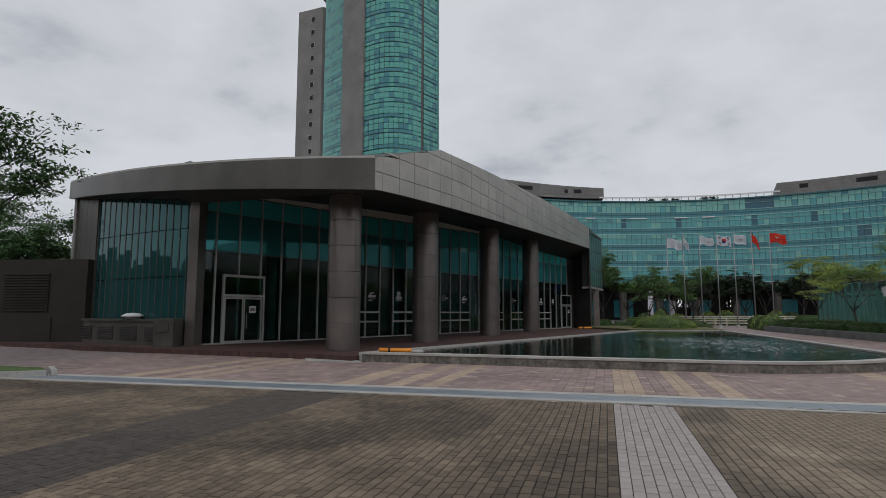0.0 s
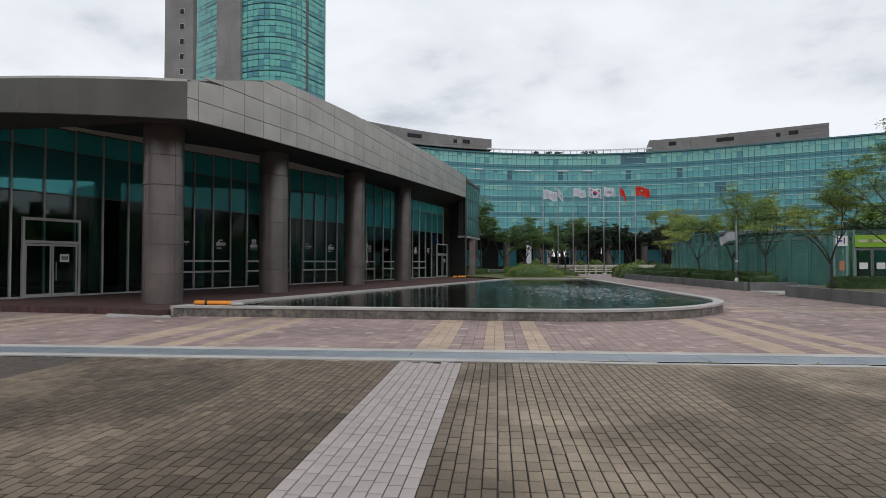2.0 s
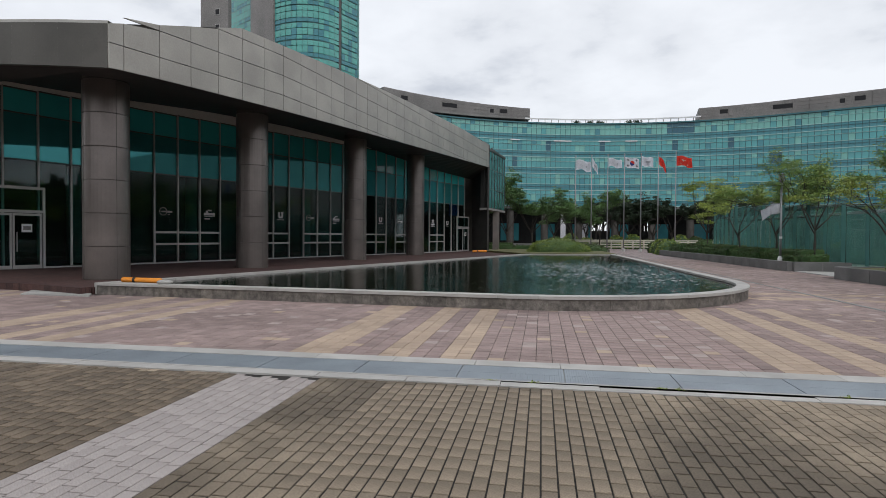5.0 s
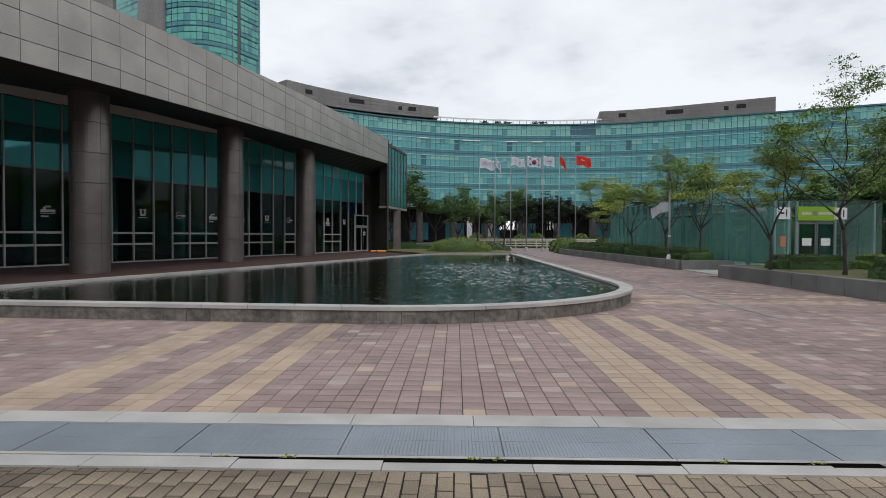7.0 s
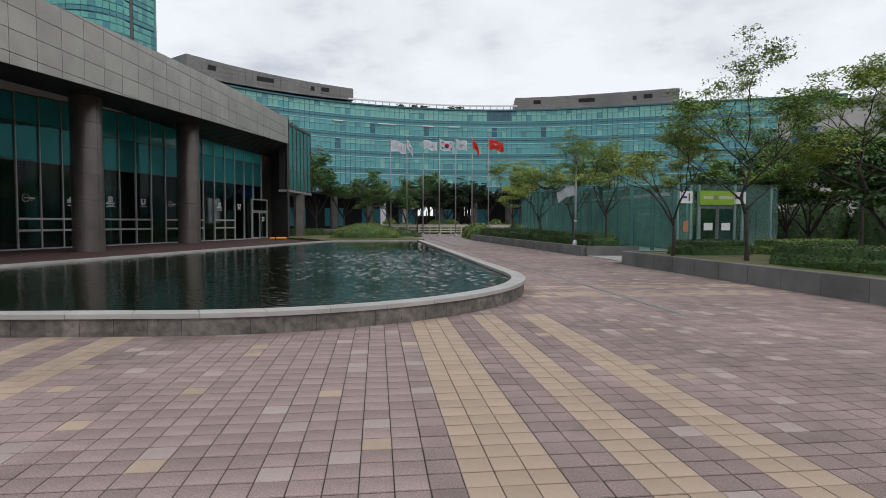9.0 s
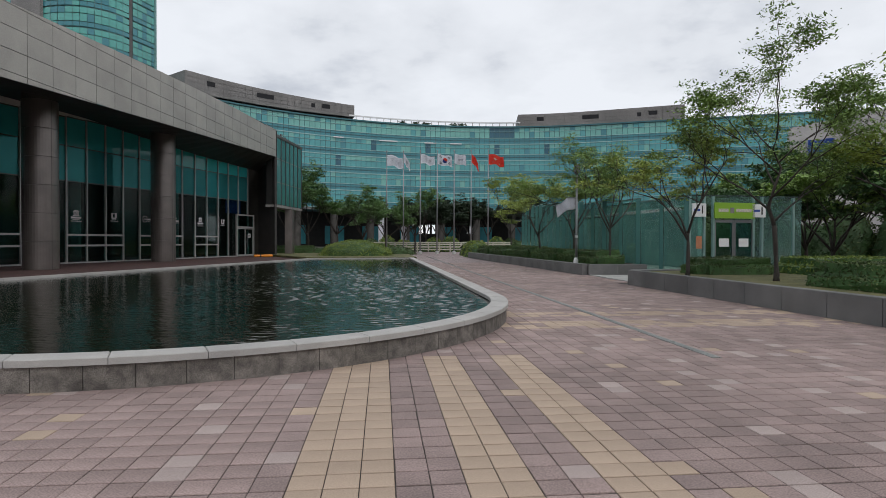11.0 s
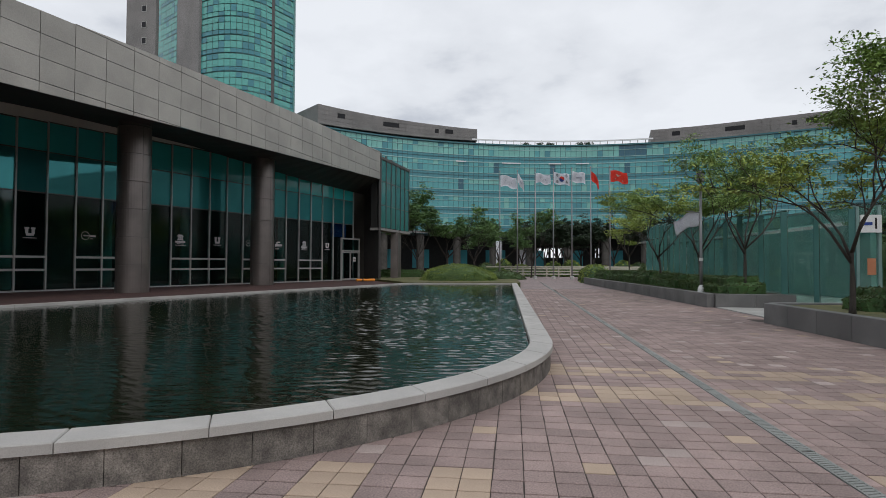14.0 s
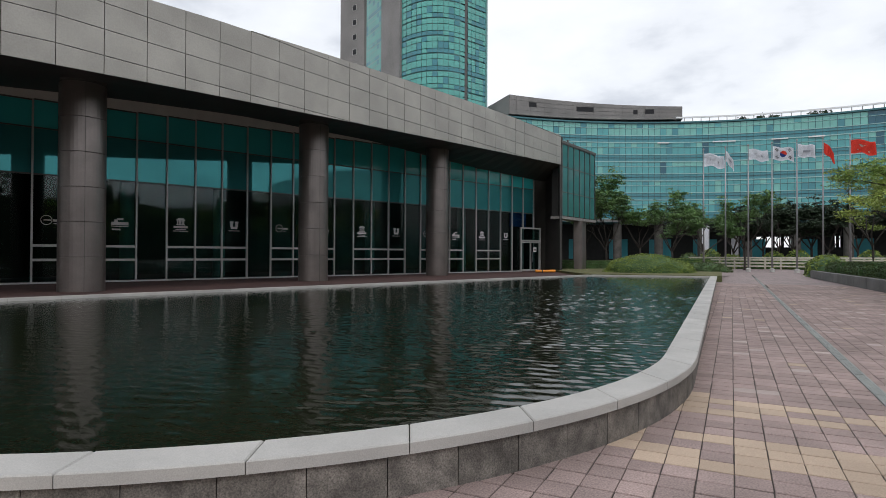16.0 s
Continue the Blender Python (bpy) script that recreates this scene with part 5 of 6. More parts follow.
# ---- fence behind the flagpoles ----
fence = thing("rail_fence", (8, 77, 0), "low pale timber rail fence behind the flagpoles", "fence")
for k in range(15):
    x = 8.5 + 1.3 * k
    part("post", boxes((x - 0.07, x + 0.07, 78.9, 79.04, 0, 1.15)), M_FENCE, fence)
for z in (0.3, 0.6, 0.9, 1.1):
    part("rail", boxes((8.3, 27.0, 78.83, 78.9, z - 0.07, z + 0.07)), M_FENCE, fence)

# ---- lamp with a banner ----
lx, ly = 15.74, 35.0
lamp = thing("street_lamp", (lx, ly, 0.42), "slim grey lamp post with a loose white banner", "street lamp")
part("pole", tube(bmesh.new(), [(lx, ly, 0.4), (lx, ly, 1.6), (lx, ly, 4.1)], [0.06, 0.05, 0.045], 10), M_STEEL, lamp, smooth=True)
part("head", tube(bmesh.new(), [(lx, ly, 4.1), (lx, ly, 4.2), (lx, ly, 4.5), (lx, ly, 4.55)], [0.05, 0.13, 0.13, 0.06], 12), M_STEEL, lamp)
part("banner_arm", beam(bmesh.new(), (lx, ly, 3.1), (lx - 0.5, ly, 3.17), 0.03, 0.03), M_STEEL, lamp)
part("banner", flag_cloth((lx - 0.03, ly, 3.2), 0.85, 0.5, -1.0, 0.75, 5), M_FLAG, lamp, "white banner blown by the wind", smooth=True)
part("band", tube(bmesh.new(), [(lx, ly, 1.45), (lx, ly, 1.55)], 0.07, 10), M_WHITE, lamp)
part("footing", tube(bmesh.new(), [(lx, ly, 0.4), (lx, ly, 0.5), (lx, ly, 0.62)], [0.13, 0.12, 0.07], 10), M_WHITE, lamp)

# ---- service block and lawn at the west end ----
blk = thing("service_block", (-23, 24, 0), "low brown service building with louvred vents", "building")
m, length = along((-32.7, 22.2), (-22.4, 23.7))
part("wall", box(bmesh.new(), 0, length, 0, 5, 0, 4.0, m), M_BROWN, blk)
for x0, x1, z0, z1 in ((6.3, 8.6, 1.6, 3.4),):
    for k in range(14):
        z = z0 + (z1 - z0) * k / 14
        part("louvre", box(bmesh.new(), x0, x1, -0.08, 0.02, z, z + 0.07, m), M_BROWN, blk)
part("door", box(bmesh.new(), 7.4, 8.8, -0.06, 0.0, 0.02, 1.3, m), M_BROWN, blk)
vent = thing("vent_wall", (-17, 20.5, FLOOR), "low grey wall with louvred vents under the glass", "low wall")
for t0, t1 in ((0.6, 0.68), (0.68, 0.76), (0.76, 0.84), (0.84, 0.95)):
    p, q = wing_in(t0, inset_of(t0) - 0.5), wing_in(t1, inset_of(t1) - 0.5)
    m, length = along(p, q)
    part("wall", box(bmesh.new(), 0, length, -0.3, 0.0, FLOOR - 0.02, 1.15, m), M_VENT, vent)
    part("cap", box(bmesh.new(), -0.02, length, -0.36, 0.06, 1.15, 1.25, m), M_VENT, vent)
    for k in range(6):
        part("louvre", box(bmesh.new(), 0.25, length - 0.25, 0.0, 0.05, 0.4 + 0.1 * k, 0.44 + 0.1 * k, m), M_MULLDARK, vent)
grass = part("grass_strip", prism(bmesh.new(), [(-40, 12.2), (-13.4, 12.35), (-12.6, 12.9), (-13.4, 13.5), (-40, 15.5)], 0.0, 0.12), M_GREENLAWN)
tagged(grass, "mown grass strip with a kerb", "lawn", kind="structure")
for p, q, n in (((-30.0, 12.08), (-13.4, 12.23), 16), ((-13.36, 12.24), (-12.5, 12.83), 1), ((-12.5, 12.92), (-13.36, 13.6), 1)):
    m, length = along(p, q)
    for k in range(n):
        part("kerb_stone", box(bmesh.new(), length * k / n + 0.004, length * (k + 1) / n - 0.004, -0.12, 0.0, 0.0, 0.14, m), M_CONC, grass)

# ---- surroundings that close the place ----
def backdrop(name, pts, h, material, seed):
    rg = random.Random(seed)
    bm = bmesh.new()
    for p, q in zip(pts, pts[1:]):
        n = 60
        for k in range(n):
            a, b = lerp(p, q, k / n), lerp(p, q, (k + 1.2) / n)
            hh = h * (0.8 + 0.25 * noise.noise(Vector((a[0], a[1], 0)) * 0.06) + rg.uniform(-0.1, 0.1))
            prism(bm, [a, b, (b[0] * 1.08, b[1] * 1.08 - 2), (a[0] * 1.08, a[1] * 1.08 - 2)], -0.1, hh)
    return tagged(part(name, bm, material), "distant band of trees and buildings round the plaza", "backdrop", kind="structure")


backdrop("backdrop", [(130, 60), (110, -20), (60, -85), (-30, -100), (-110, -60), (-140, 30)], 17, M_FARTREES, 1)
shell = thing("shell_roof_hall", (75, 70, 0), "large pale hall with an arched roof behind the trees", "building")
bm = bmesh.new()
pts = [(59.5 + 62 * k / 20, 15.0 + 5.5 * math.sin(math.pi * (0.02 + 0.7 * k / 20))) for k in range(21)]
rows_ = []
for x0, z0 in pts:
    y0 = 76 - (x0 - 59.5) * 0.55
    rows_.append([bm.verts.new(v) for v in ((x0, y0, 0), (x0, y0, z0), (x0 + 14, y0 + 18, z0), (x0 + 14, y0 + 18, 0))])
for p, q in zip(rows_, rows_[1:]):
    for i in range(3):
        bm.faces.new((p[i], q[i], q[i + 1], p[i + 1]))
bm.faces.new(rows_[0])
bm.faces.new(rows_[-1][::-1])
part("shell", bm, M_CLADPALE, shell)
for x in (9.9, 12.9):
    t = thing("banner_stand", (x, 88.6, 0), "tall white banner on a stand before the office block", "banner")
    part("cloth", boxes((x - 0.35, x + 0.35, 88.58, 88.62, 1.0, 4.7)), M_FLAG, t)
    part("mast", tube(bmesh.new(), [(x + 0.4, 88.6, 0), (x + 0.4, 88.6, 4.9)], 0.04, 8), M_STEEL, t)
t = thing("street_banner", (36, 46, 0), "blue cloth banner on a pole behind the trees", "banner")
part("mast", tube(bmesh.new(), [(36, 46, 0), (36, 46, 8.2)], 0.06, 8), M_STEEL, t)
part("cloth", flag_cloth((36.05, 46, 8.0), 2.0, 1.1, 1.0, -0.2, 3), M_BANNERBLUE, t, smooth=True)

# ---- writing and marks on the hall's glass ----
def logo(s, kind, z=2.47):
    """A white vinyl mark on the glass: plain shapes in the mark's proportions."""
    t = thing("window_decal", tuple(gpoint(s, -0.03)) + (z,), "white vinyl emblem with small lettering bars on glass", "decal", "decals on the hall's glass")
    bm = bmesh.new()
    y0, y1 = -0.022, -0.014

    def b(x0, x1, a, c):
        box(bm, s + x0, s + x1, y0, y1, z + a, z + c, GM)
    if kind == 0:
        b(-0.3, 0.3, -0.02, 0.1), b(-0.2, -0.08, 0.1, 0.2), b(-0.1, 0.12, 0.18, 0.25), b(-0.3, 0.3, -0.08, -0.05), b(-0.28, 0.02, -0.22, -0.16)
    elif kind == 1:
        for k in range(5):
            b(-0.14 + 0.06 * k, -0.1 + 0.06 * k, 0.1, 0.26)
        b(-0.18, 0.18, 0.26, 0.3), b(-0.12, 0.12, 0.3, 0.35), b(-0.18, 0.18, 0.06, 0.1), b(-0.28, 0.28, -0.06, 0.03), b(-0.2, 0.2, -0.13, -0.1), b(-0.3, 0.3, -0.2, -0.17)
    elif kind == 2:
        b(-0.17, -0.06, 0.06, 0.3), b(0.06, 0.17, 0.06, 0.3), b(-0.14, 0.14, -0.02, 0.08), b(-0.2, -0.03, 0.25, 0.31), b(0.03, 0.2, 0.25, 0.31), b(-0.25, 0.25, -0.12, -0.09)
    else:
        for k in range(18):
            a0, a1 = k * math.tau / 18, (k + 0.9) * math.tau / 18
            beam(bm, GM @ Vector((s - 0.12 + 0.17 * math.cos(a0), -0.018, z + 0.08 + 0.17 * math.sin(a0))), GM @ Vector((s - 0.12 + 0.17 * math.cos(a1), -0.018, z + 0.08 + 0.17 * math.sin(a1))), 0.02, 0.02)
        b(-0.2, 0.02, 0.06, 0.1), b(0.08, 0.32, 0.03, 0.11), b(0.1, 0.2, -0.06, -0.03)
    part("emblem", bm, M_DECAL, t)


for k in range(-1, 11):
    logo(9.32 + 2.27 * k, k % 4, 2.4)

# ---- doors of the hall ----
def hall_door(s0, name_label):
    t = thing("glass_door", tuple(gpoint(s0, -0.1)) + (FLOOR,), name_label, "door")
    w = 0.98
    y0, y1 = -0.2, -0.08
    for x in (0, 2 * w + 0.06):
        part("jamb", box(bmesh.new(), s0 + x - 0.04, s0 + x + 0.04, y0, y1, FLOOR, 3.15, GM), M_MULLION, t)
    for z in (2.25, 3.1):
        part("header", box(bmesh.new(), s0 + 0.05, s0 + 2 * w + 0.01, y0, y1, z - 0.05, z + 0.05, GM), M_MULLION, t)
    part("transom_pane", box(bmesh.new(), s0 + 0.05, s0 + 2 * w + 0.01, -0.15, -0.13, 2.3, 3.05, GM), M_GLASS, t)
    for k in range(2):
        a = s0 + 0.055 + (w - 0.02) * k
        b = a + w - 0.05
        d_ = part("leaf", box(bmesh.new(), a + 0.05, b - 0.05, -0.155, -0.135, FLOOR + 0.1, 2.12, GM), M_GLASS, t)
        for x0, x1, z0, z1 in ((a, a + 0.06, FLOOR + 0.02, 2.18), (b - 0.06, b, FLOOR + 0.02, 2.18), (a + 0.06, b - 0.06, 2.1, 2.18), (a + 0.06, b - 0.06, FLOOR + 0.02, FLOOR + 0.14)):
            part("rail", box(bmesh.new(), x0, x1, -0.17, -0.12, z0, z1, GM), M_MULLION, d_)
        hx = b - 0.1 if k == 0 else a + 0.1
        p, q = GM @ Vector((hx, -0.24, 0.8)), GM @ Vector((hx, -0.24, 1.5))
        part("handle", tube(bmesh.new(), [p, q], 0.018, 8), M_STEEL, d_, "chrome pull handle")
        if k:
            part("notice", box(bmesh.new(), a + 0.28, a + 0.62, -0.165, -0.158, 1.5, 1.8, GM), M_WHITE, d_, "white paper notice")
            part("notice_print", box(bmesh.new(), a + 0.33, a + 0.57, -0.17, -0.166, 1.58, 1.72, GM), M_CLAD, d_)


hall_door(0.05, "grey aluminium double glass door with transom")
hall_door(33.4, "grey aluminium double glass door with transom")

p = GM @ Vector((33.2, 0.25, 3.35))
t = thing("interior_banner", tuple(p), "blue cloth banner hanging inside the glass hall", "banner")
part("cloth", box(bmesh.new(), 32.7, 34.4, 0.24, 0.27, 3.2, 4.15, GM), M_BANNERBLUE, t)
part("top_rod", box(bmesh.new(), 32.65, 34.45, 0.235, 0.275, 4.15, 4.19, GM), M_STEEL, t)

# interior posts seen through the glass
# No lamp lights the posts; their teal brightness is put into the colour.
for s in (4.5, 10.2, 14.2, 18.5, 23.0, 30.5):
    p = GM @ Vector((s, 2.6, 0))
    t = thing("interior_column", (p.x, p.y, FLOOR), "pale round column inside the glass hall, teal light in its colour", "column")
    part("shaft", tube(bmesh.new(), [(p.x, p.y, FLOOR + 0.02), (p.x, p.y, 6.9)], 0.28, 20), M_INCOL, t, smooth=True)

# ---- loose things ----
def barrier(p, q, r0):
    """A rolled orange barrier lying on the stone."""
    t = thing("barrier_roll", p, "rolled orange plastic barrier lying by the pool edge", "barrier")
    p, q = Vector(p), Vector(q)
    d = q - p
    part("roll", tube(bmesh.new(), [p, p + d * 0.02, p + d * 0.5, p + d * 0.98, q], [r0 * 0.8, r0, r0 * 0.93, r0, r0 * 0.8], 14), M_ORANGE, t, smooth=True)
    part("strap", tube(bmesh.new(), [p + d * 0.3, p + d * 0.36], r0 * 1.06, 14), M_BLACK, t)


barrier((-6.3, 18.75, 0.345), (-5.2, 18.62, 0.345), 0.065)
barrier((-0.2, 52.2, FLOOR + 0.09), (0.9, 52.9, FLOOR + 0.09), 0.09)
x, y = -4.95, 18.38
t = thing("sandbag", (x, y, 0.29), "small grey sandbag lying on the coping", "sandbag")
bm = bmesh.new()
bmesh.ops.create_icosphere(bm, subdivisions=3, radius=1)
for v in bm.verts:
    v.co = Vector((x + 0.2 * v.co.x, y + 0.11 * v.co.y, 0.335 + 0.055 * v.co.z)) + Vector((0, 0, 0.01)) * noise.noise(v.co * 3)
part("bag", bm, M_CONC, t, smooth=True)

# dome lamp on the low wall
p = wing_in(0.72, inset_of(0.72) - 0.35)
t = thing("dome_ventilator", (p.x, p.y, 1.25), "shallow white dome ventilator on the low wall", "ventilator")
part("cap", tube(bmesh.new(), [(p.x, p.y, 1.33), (p.x, p.y, 1.4), (p.x, p.y, 1.48), (p.x, p.y, 1.5)], [0.42, 0.42, 0.25, 0.05], 20), M_WHITE, t, smooth=True)
part("stem", tube(bmesh.new(), [(p.x, p.y, 1.24), (p.x, p.y, 1.34)], 0.3, 16), M_CLAD, t)
p = wing_in(0.585, 1.25)
t = thing("stone_box", (p.x, p.y, FLOOR), "grey granite service box with a framed hatch", "box")
part("body", boxes((p.x - 0.45, p.x + 0.45, p.y - 0.3, p.y + 0.3, FLOOR, 1.28), bevel=0.02), M_VENT, t)
part("hatch", boxes((p.x - 0.25, p.x + 0.25, p.y - 0.33, p.y - 0.3, 0.75, 1.1)), M_MULLDARK, t)

# bicycle stands beyond the bed
for k in range(3):
    x, y = 24.0 + 0.8 * k, 24.0 + 0.5 * k
    t = thing("bench", (x, y, 0), "curved steel bench end beyond the hedge", "bench")
    part("frame", tube(bmesh.new(), [(x, y, 0), (x + 0.1, y, 0.5), (x + 0.35, y, 0.72), (x + 0.8, y, 0.74)], 0.035, 8), M_STEEL, t)

# ---- drainage channel ----
def local_part(name, bm, material, parent):
    bm.transform(ROT)
    return part(name, bm, material, parent)


channel = thing("drain_channel", tuple(ROT @ Vector((0, -0.55, 0))), "steel grating channel between two courses of pale granite slabs", "drain")
local_part("channel_bed", boxes((-40, 40, -0.9, -0.25, -0.011, -0.006)), M_SLOT, channel)
for k in range(-22, 17):
    u = 0.27 + 0.95 * k
    bm = boxes((u + 0.003, u + 0.947, -0.268, -0.004, -0.01, 0.012))
    local_part("granite_slab", bm, M_GRANITE, channel)
    sunk = 0.018 + 0.012 * math.sin(u * 1.3) if -2.9 < u < 1.4 else 0.0
    bm = boxes((u + 0.35, u + 1.294, -1.1, -0.93 - sunk, -0.01, (0.004 if sunk else 0.01) + (0.003 if k % 3 == 0 else 0)))
    local_part("granite_slab", bm, M_GRANITE, channel)
    local_part("edge_strip", boxes((u + 0.35, u + 1.297, -0.905, -0.868, -0.008, 0.008)), M_GRANITE, channel)
for k in range(-20, 16):
    u = 0.6 + 1.1 * k
    bm = bmesh.new()
    for j in range(44):
        a = u + 0.006 + 1.088 * j / 44
        box(bm, a, a + 0.0232, -0.85, -0.285, -0.004, 0.006)
    for v0, v1 in ((-0.862, -0.845), (-0.29, -0.272), (-0.58, -0.56)):
        box(bm, u + 0.006, u + 1.094, v0, v1, -0.005, 0.007)
    local_part("grating", bm, M_GRATE, channel)

slot = thing("trench_drain", tuple(ROT @ Vector((4.98, 6, 0))), "narrow trench drain with a cast grating in the paving", "drain")
local_part("slot_bed", boxes((4.95, 5.045, 5.7, 48, -0.01, -0.004)), M_TRENCH, slot)
for k in range(40):
    v = 5.7 + 1.0 * k
    bm = bmesh.new()
    box(bm, 4.943, 4.956, v + 0.004, v + 0.996, -0.008, 0.004)
    box(bm, 5.037, 5.05, v + 0.004, v + 0.996, -0.008, 0.004)
    if k < 36:
        for j in range(25):
            beam(bm, (4.954, v + 0.02 + 0.039 * j, 0.0), (5.039, v + 0.045 + 0.039 * j, 0.0), 0.025, 0.008)
    local_part("grating", bm, M_SLOT, slot)

local_part("crack", boxes((-2.5, 1.9, -0.975, -0.9, -0.0085, 0.0055)), M_CRACK, channel)
rw = random.Random(5)
for u in (-2.35, -1.9, -0.7, -0.55, 0.9, 1.5):
    p = ROT @ Vector((u, -0.918, 0.0))
    t = thing("weed", tuple(p), "tiny green weed in the drain's crack", "weed", "weeds along the drain")
    pts = [p + Vector((rw.gauss(0, 0.03), rw.gauss(0, 0.008), abs(rw.gauss(0, 0.012)))) for _ in range(26)]
    vs, fs = leaf_quads(pts, [0.014] * 26, rw, 0.5)
    leaf_part("leaves", vs, fs, M_LEAFY, t)

# ---- paving pieces ----
POOL_POLY = [tuple(p) for p in rim(0.13)] + [tuple(NW), tuple(SW)]
TERR_POLY = [(-40, 26), (-20.3, 21.1), (-9.1, 19.0), (-6.9, 18.2), (-6.6, 18.3), tuple(NW), (4.2, 62), (-40, 60)]


def inside(x, y, poly):
    c = False
    for (x0, y0), (x1, y1) in zip(poly, poly[1:] + poly[:1]):
        if (y0 > y) != (y1 > y) and x < (x1 - x0) * (y - y0) / (y1 - y0) + x0:
            c = not c
    return c


def piece_mesh(name, w, l, h, material, bev=0.0025):
    """One paver, its top edge chamfered, about its own centre."""
    w, l = w / 2, l / 2
    v = [(-w, -l, -h), (w, -l, -h), (w, l, -h), (-w, l, -h), (-w, -l, -bev), (w, -l, -bev), (w, l, -bev), (-w, l, -bev),
         (-w + bev, -l + bev, 0), (w - bev, -l + bev, 0), (w - bev, l - bev, 0), (-w + bev, l - bev, 0)]
    f = [(8, 9, 10, 11)]
    for a in range(4):
        b = (a + 1) % 4
        f += [(a, b, b + 4, a + 4), (a + 4, b + 4, b + 8, a + 8)]
    me = bpy.data.meshes.new(name)
    me.from_pydata(v, [], f)
    me.materials.append(material)
    return me, v, f


def lay(name, parent, cells, w, l, h, material, near, rg):
    """cells: local places of the pieces; those for which near() holds are objects, the rest one joined mesh."""
    me, v, f = piece_mesh(name, w, l, h, material)
    one = [c for c in cells if near(*c)]
    one = one[:300]
    picked = set(one)
    vs, fs = [], []
    base = np.array(v)
    rest = [c for c in cells if c not in picked]
    for u, k in rest:
        tilt = max(-0.007, min(0.007, rg.gauss(0, 0.003))), max(-0.007, min(0.007, rg.gauss(0, 0.003)))
        p = base.copy()
        p[:, 2] += max(-0.001, min(0.002, rg.gauss(0, 0.0009))) + p[:, 0] * tilt[0] + p[:, 1] * tilt[1]
        p[:, 0] += u + rg.gauss(0, 0.0012)
        p[:, 1] += k + rg.gauss(0, 0.0012)
        i = len(vs)
        vs.extend(map(tuple, p))
        fs.extend(tuple(i + q for q in face) for face in f)
    if vs:
        mj = bpy.data.meshes.new(name + "_field")
        mj.from_pydata(vs, [], fs)
        mj.materials.append(material)
        o = new(name + "_field", mj)
        o.parent = parent
        o.matrix_world = ROT
        tagged(o, kind="stuff")
    for u, k in one:
        o = new(name, me)
        o.parent = parent
        o.matrix_world = ROT @ pose(u, k, max(-0.001, min(0.002, rg.gauss(0, 0.0009))), rg.uniform(-0.3, 0.3), rg.uniform(-0.3, 0.3), rg.gauss(0, 0.15))


for u0, u1, v0, v1, own in ((-20.8, 9.0, 0.0, 33.4, promenade), (-22.6, -12.0, -8.6, -1.1, plaza), (-12.0, 5.66, -13.6, -1.1, plaza)):
    bm = quad(bmesh.new(), [(u0, v0, -0.007), (u1, v0, -0.007), (u1, v1, -0.007), (u0, v1, -0.007)])
    local_part("joint_bed", bm, M_TILEJOINT if own is promenade else M_JOINT, own)

rg = random.Random(77)
BW, BL = 0.101, 0.184
brown, dark, white, cut, old = [], [], [], [], []
for i in range(-175, 106):
    u = -4.97 + BW * (i + 0.5)
    shift = rg.uniform(-0.09, 0.09)
    first = -1.105 - (BL + shift if shift < 0 else shift)
    if -1.105 - first > 0.03:
        cut.append((u, -1.105, first))
    for j in range(80):
        v = -1.105 - BL * (j + 0.5) - shift
        if v > -1.105 - BL / 2:
            continue
        if v < -13.5 or (u < -12 and v < -8.5) or (u > 6.5 and v < -7):
            continue
        if -4.98 < u < -4.02:
            white.append((u, v))
        elif -11.1 < u < -9.7:
            dark.append((u, v))
        elif u < -4.98:
            old.append((u, v))
        else:
            brown.append((u, v))
lay("paver", plaza, brown, BW - 0.011, BL - 0.0145, 0.012, M_BRICK, lambda u, v: -3.4 < u < -1.2 and -3.6 < v, rg)
vs, fs = [], []
for u, a, b in cut:
    if -4.98 < u < -4.02 or -11.1 < u < -9.7:
        continue
    i, w = len(vs), BW / 2 - 0.005
    vs += [(u + x, y, z) for z in (-0.012, rg.gauss(0, 0.001)) for x, y in ((-w, b + 0.0035), (w, b + 0.0035), (w, a - 0.003), (-w, a - 0.003))]
    fs += [tuple(i + q for q in f) for f in ((4, 5, 6, 7), (0, 1, 5, 4), (1, 2, 6, 5), (2, 3, 7, 6), (3, 0, 4, 7))]
me = bpy.data.meshes.new("cut_paver_row")
me.from_pydata(vs, [], fs)
me.materials.append(M_BRICK)
o = new("cut_paver_row", me)
o.parent = plaza
o.matrix_world = ROT
tagged(o, kind="stuff")
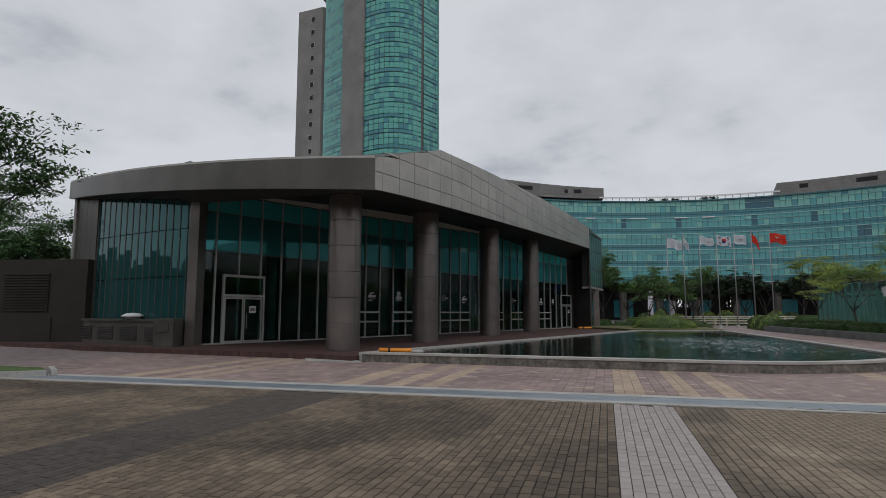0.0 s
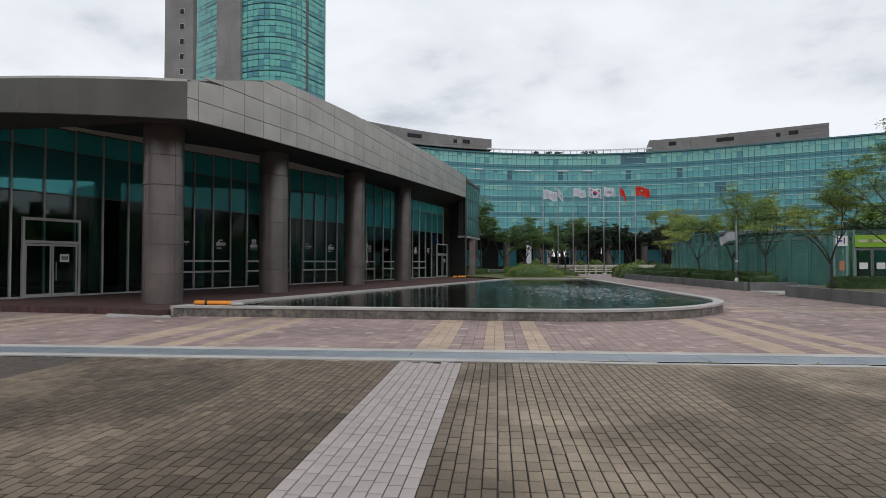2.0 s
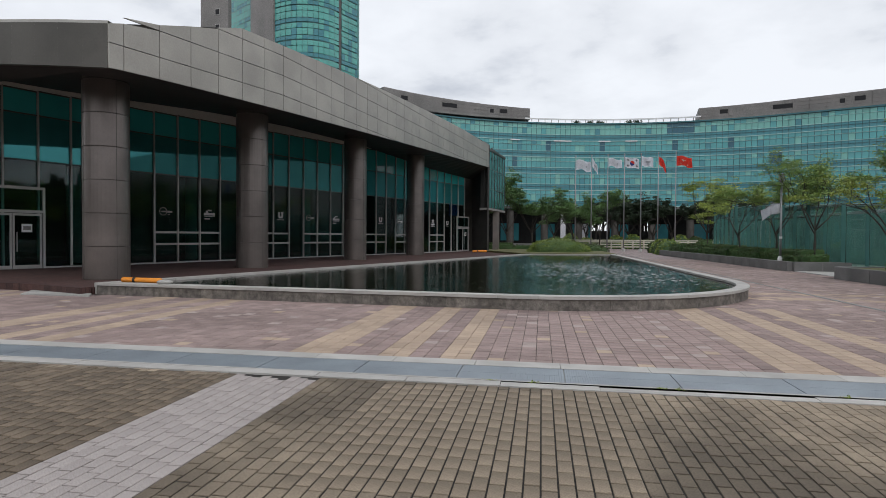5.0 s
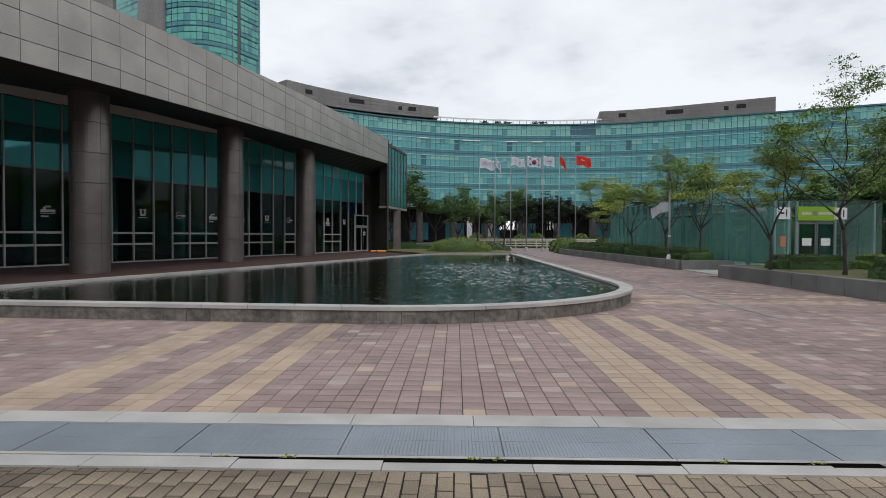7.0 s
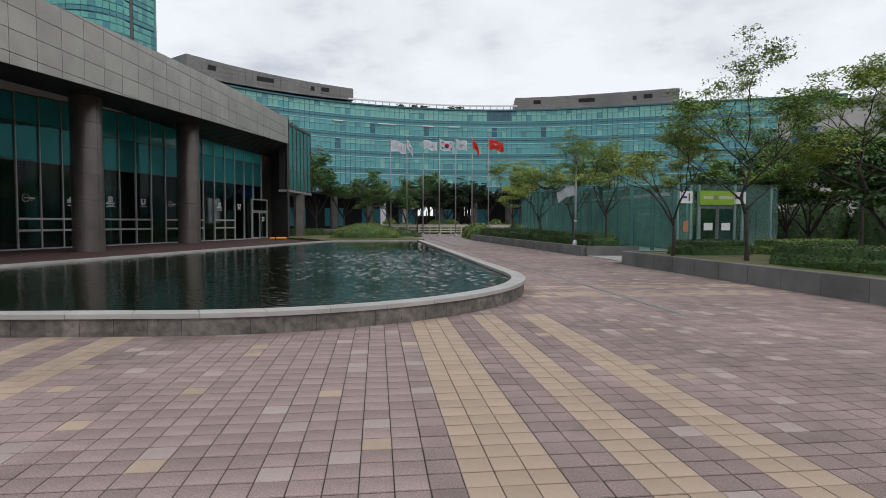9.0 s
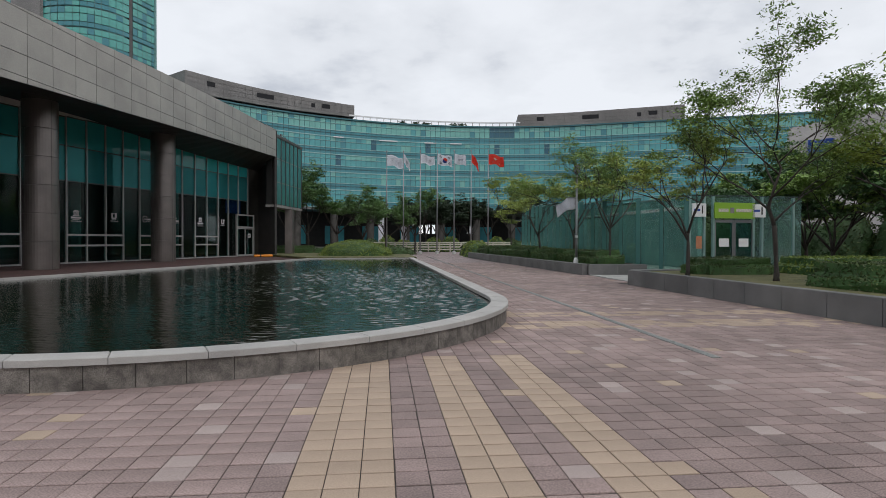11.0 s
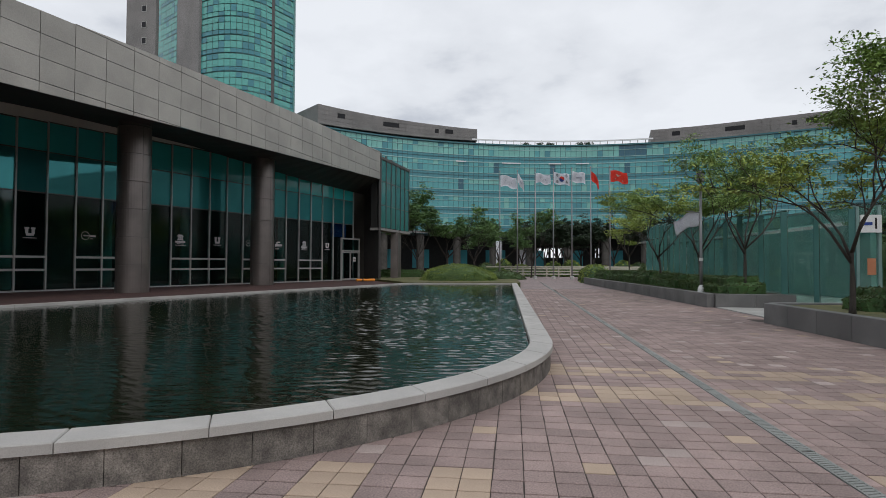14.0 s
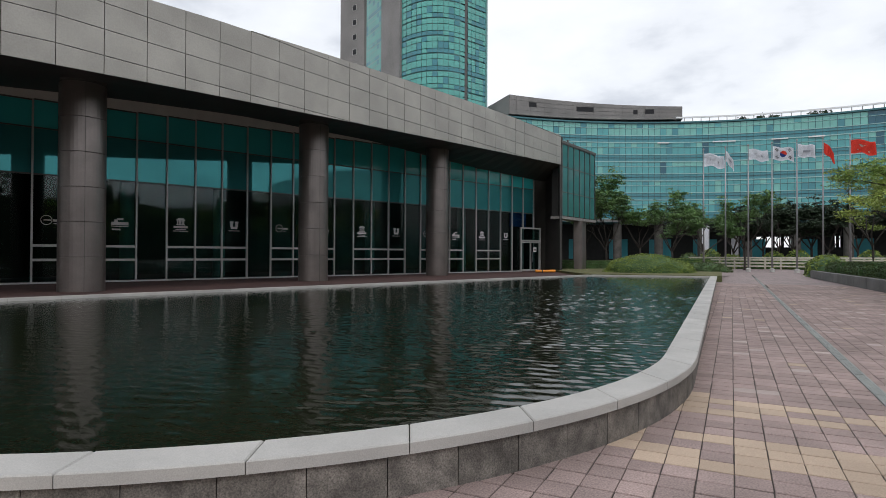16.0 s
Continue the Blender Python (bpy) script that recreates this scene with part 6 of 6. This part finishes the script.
lay("paver", plaza, white, BW - 0.007, BL - 0.0105, 0.012, M_WHITEBRICK, lambda u, v: v > -7.0, rg)
lay("paver", plaza, old, BW - 0.011, BL - 0.0145, 0.012, M_OLDBRICK, lambda u, v: -6.6 < u and v > -4.0, rg)
lay("paver", plaza, dark, BW - 0.008, BL - 0.0115, 0.012, M_DARKBRICK, lambda u, v: v > -5.0, rg)

TS = 0.19
YU = [(-86, -83), (-80, -78), (-76, -74), (-56, -53), (-50, -48), (-46, -44), (-26, -23), (-20, -18), (-16, -14), (4, 7), (9, 11), (13, 15)]
YV = [(42, 46), (49, 52)]
mauve, yellow, pale = [], [], []
for i in range(-112, 60):
    for j in range(0, 190):
        u, v = TS * (i + 0.5), TS * (j + 0.5) + 0.002
        w_ = ROT @ Vector((u, v, 0))
        if w_.x > 14.72 + (0.6 if w_.y > 29 else 0) or w_.x < -16.2 or w_.y > 46 or abs(u - 4.98) < 0.07 and v > 5.7:
            continue
        if inside(w_.x, w_.y, POOL_POLY) or inside(w_.x, w_.y, TERR_POLY):
            continue
        if w_.y > 23 and w_.x < 9:
            continue
        isy = any(a <= i < b for a, b in YU) if j < 32 else any(a <= j < b for a, b in YV)
        x = rg.random()
        if isy and x > (0.012 if j < 32 else 0.3) or x < 0.014:
            yellow.append((u, v))
        elif x > 0.962:
            pale.append((u, v))
        else:
            mauve.append((u, v))
lay("paving_tile", promenade, mauve, TS - 0.007, TS - 0.0155, 0.012, M_TILE, lambda u, v: -1.8 < u < 0.6 and v < 4.4, rg)
lay("cut_tile", promenade, [(5.0915, TS * (j + 0.5) + 0.002) for j in range(30, 160) if (ROT @ Vector((5.09, TS * j, 0))).y < 46], 0.072, TS - 0.009, 0.012, M_TILE, lambda u, v: v < 10, rg)
lay("paving_tile", promenade, yellow, TS - 0.006, TS - 0.013, 0.012, M_YELLOW, lambda u, v: 0.7 < u < 3.0 and v < 6.2, rg)
lay("paving_tile", promenade, pale, TS - 0.006, TS - 0.0115, 0.012, M_PALE, lambda u, v: -3 < u < 6 and v < 12, rg)
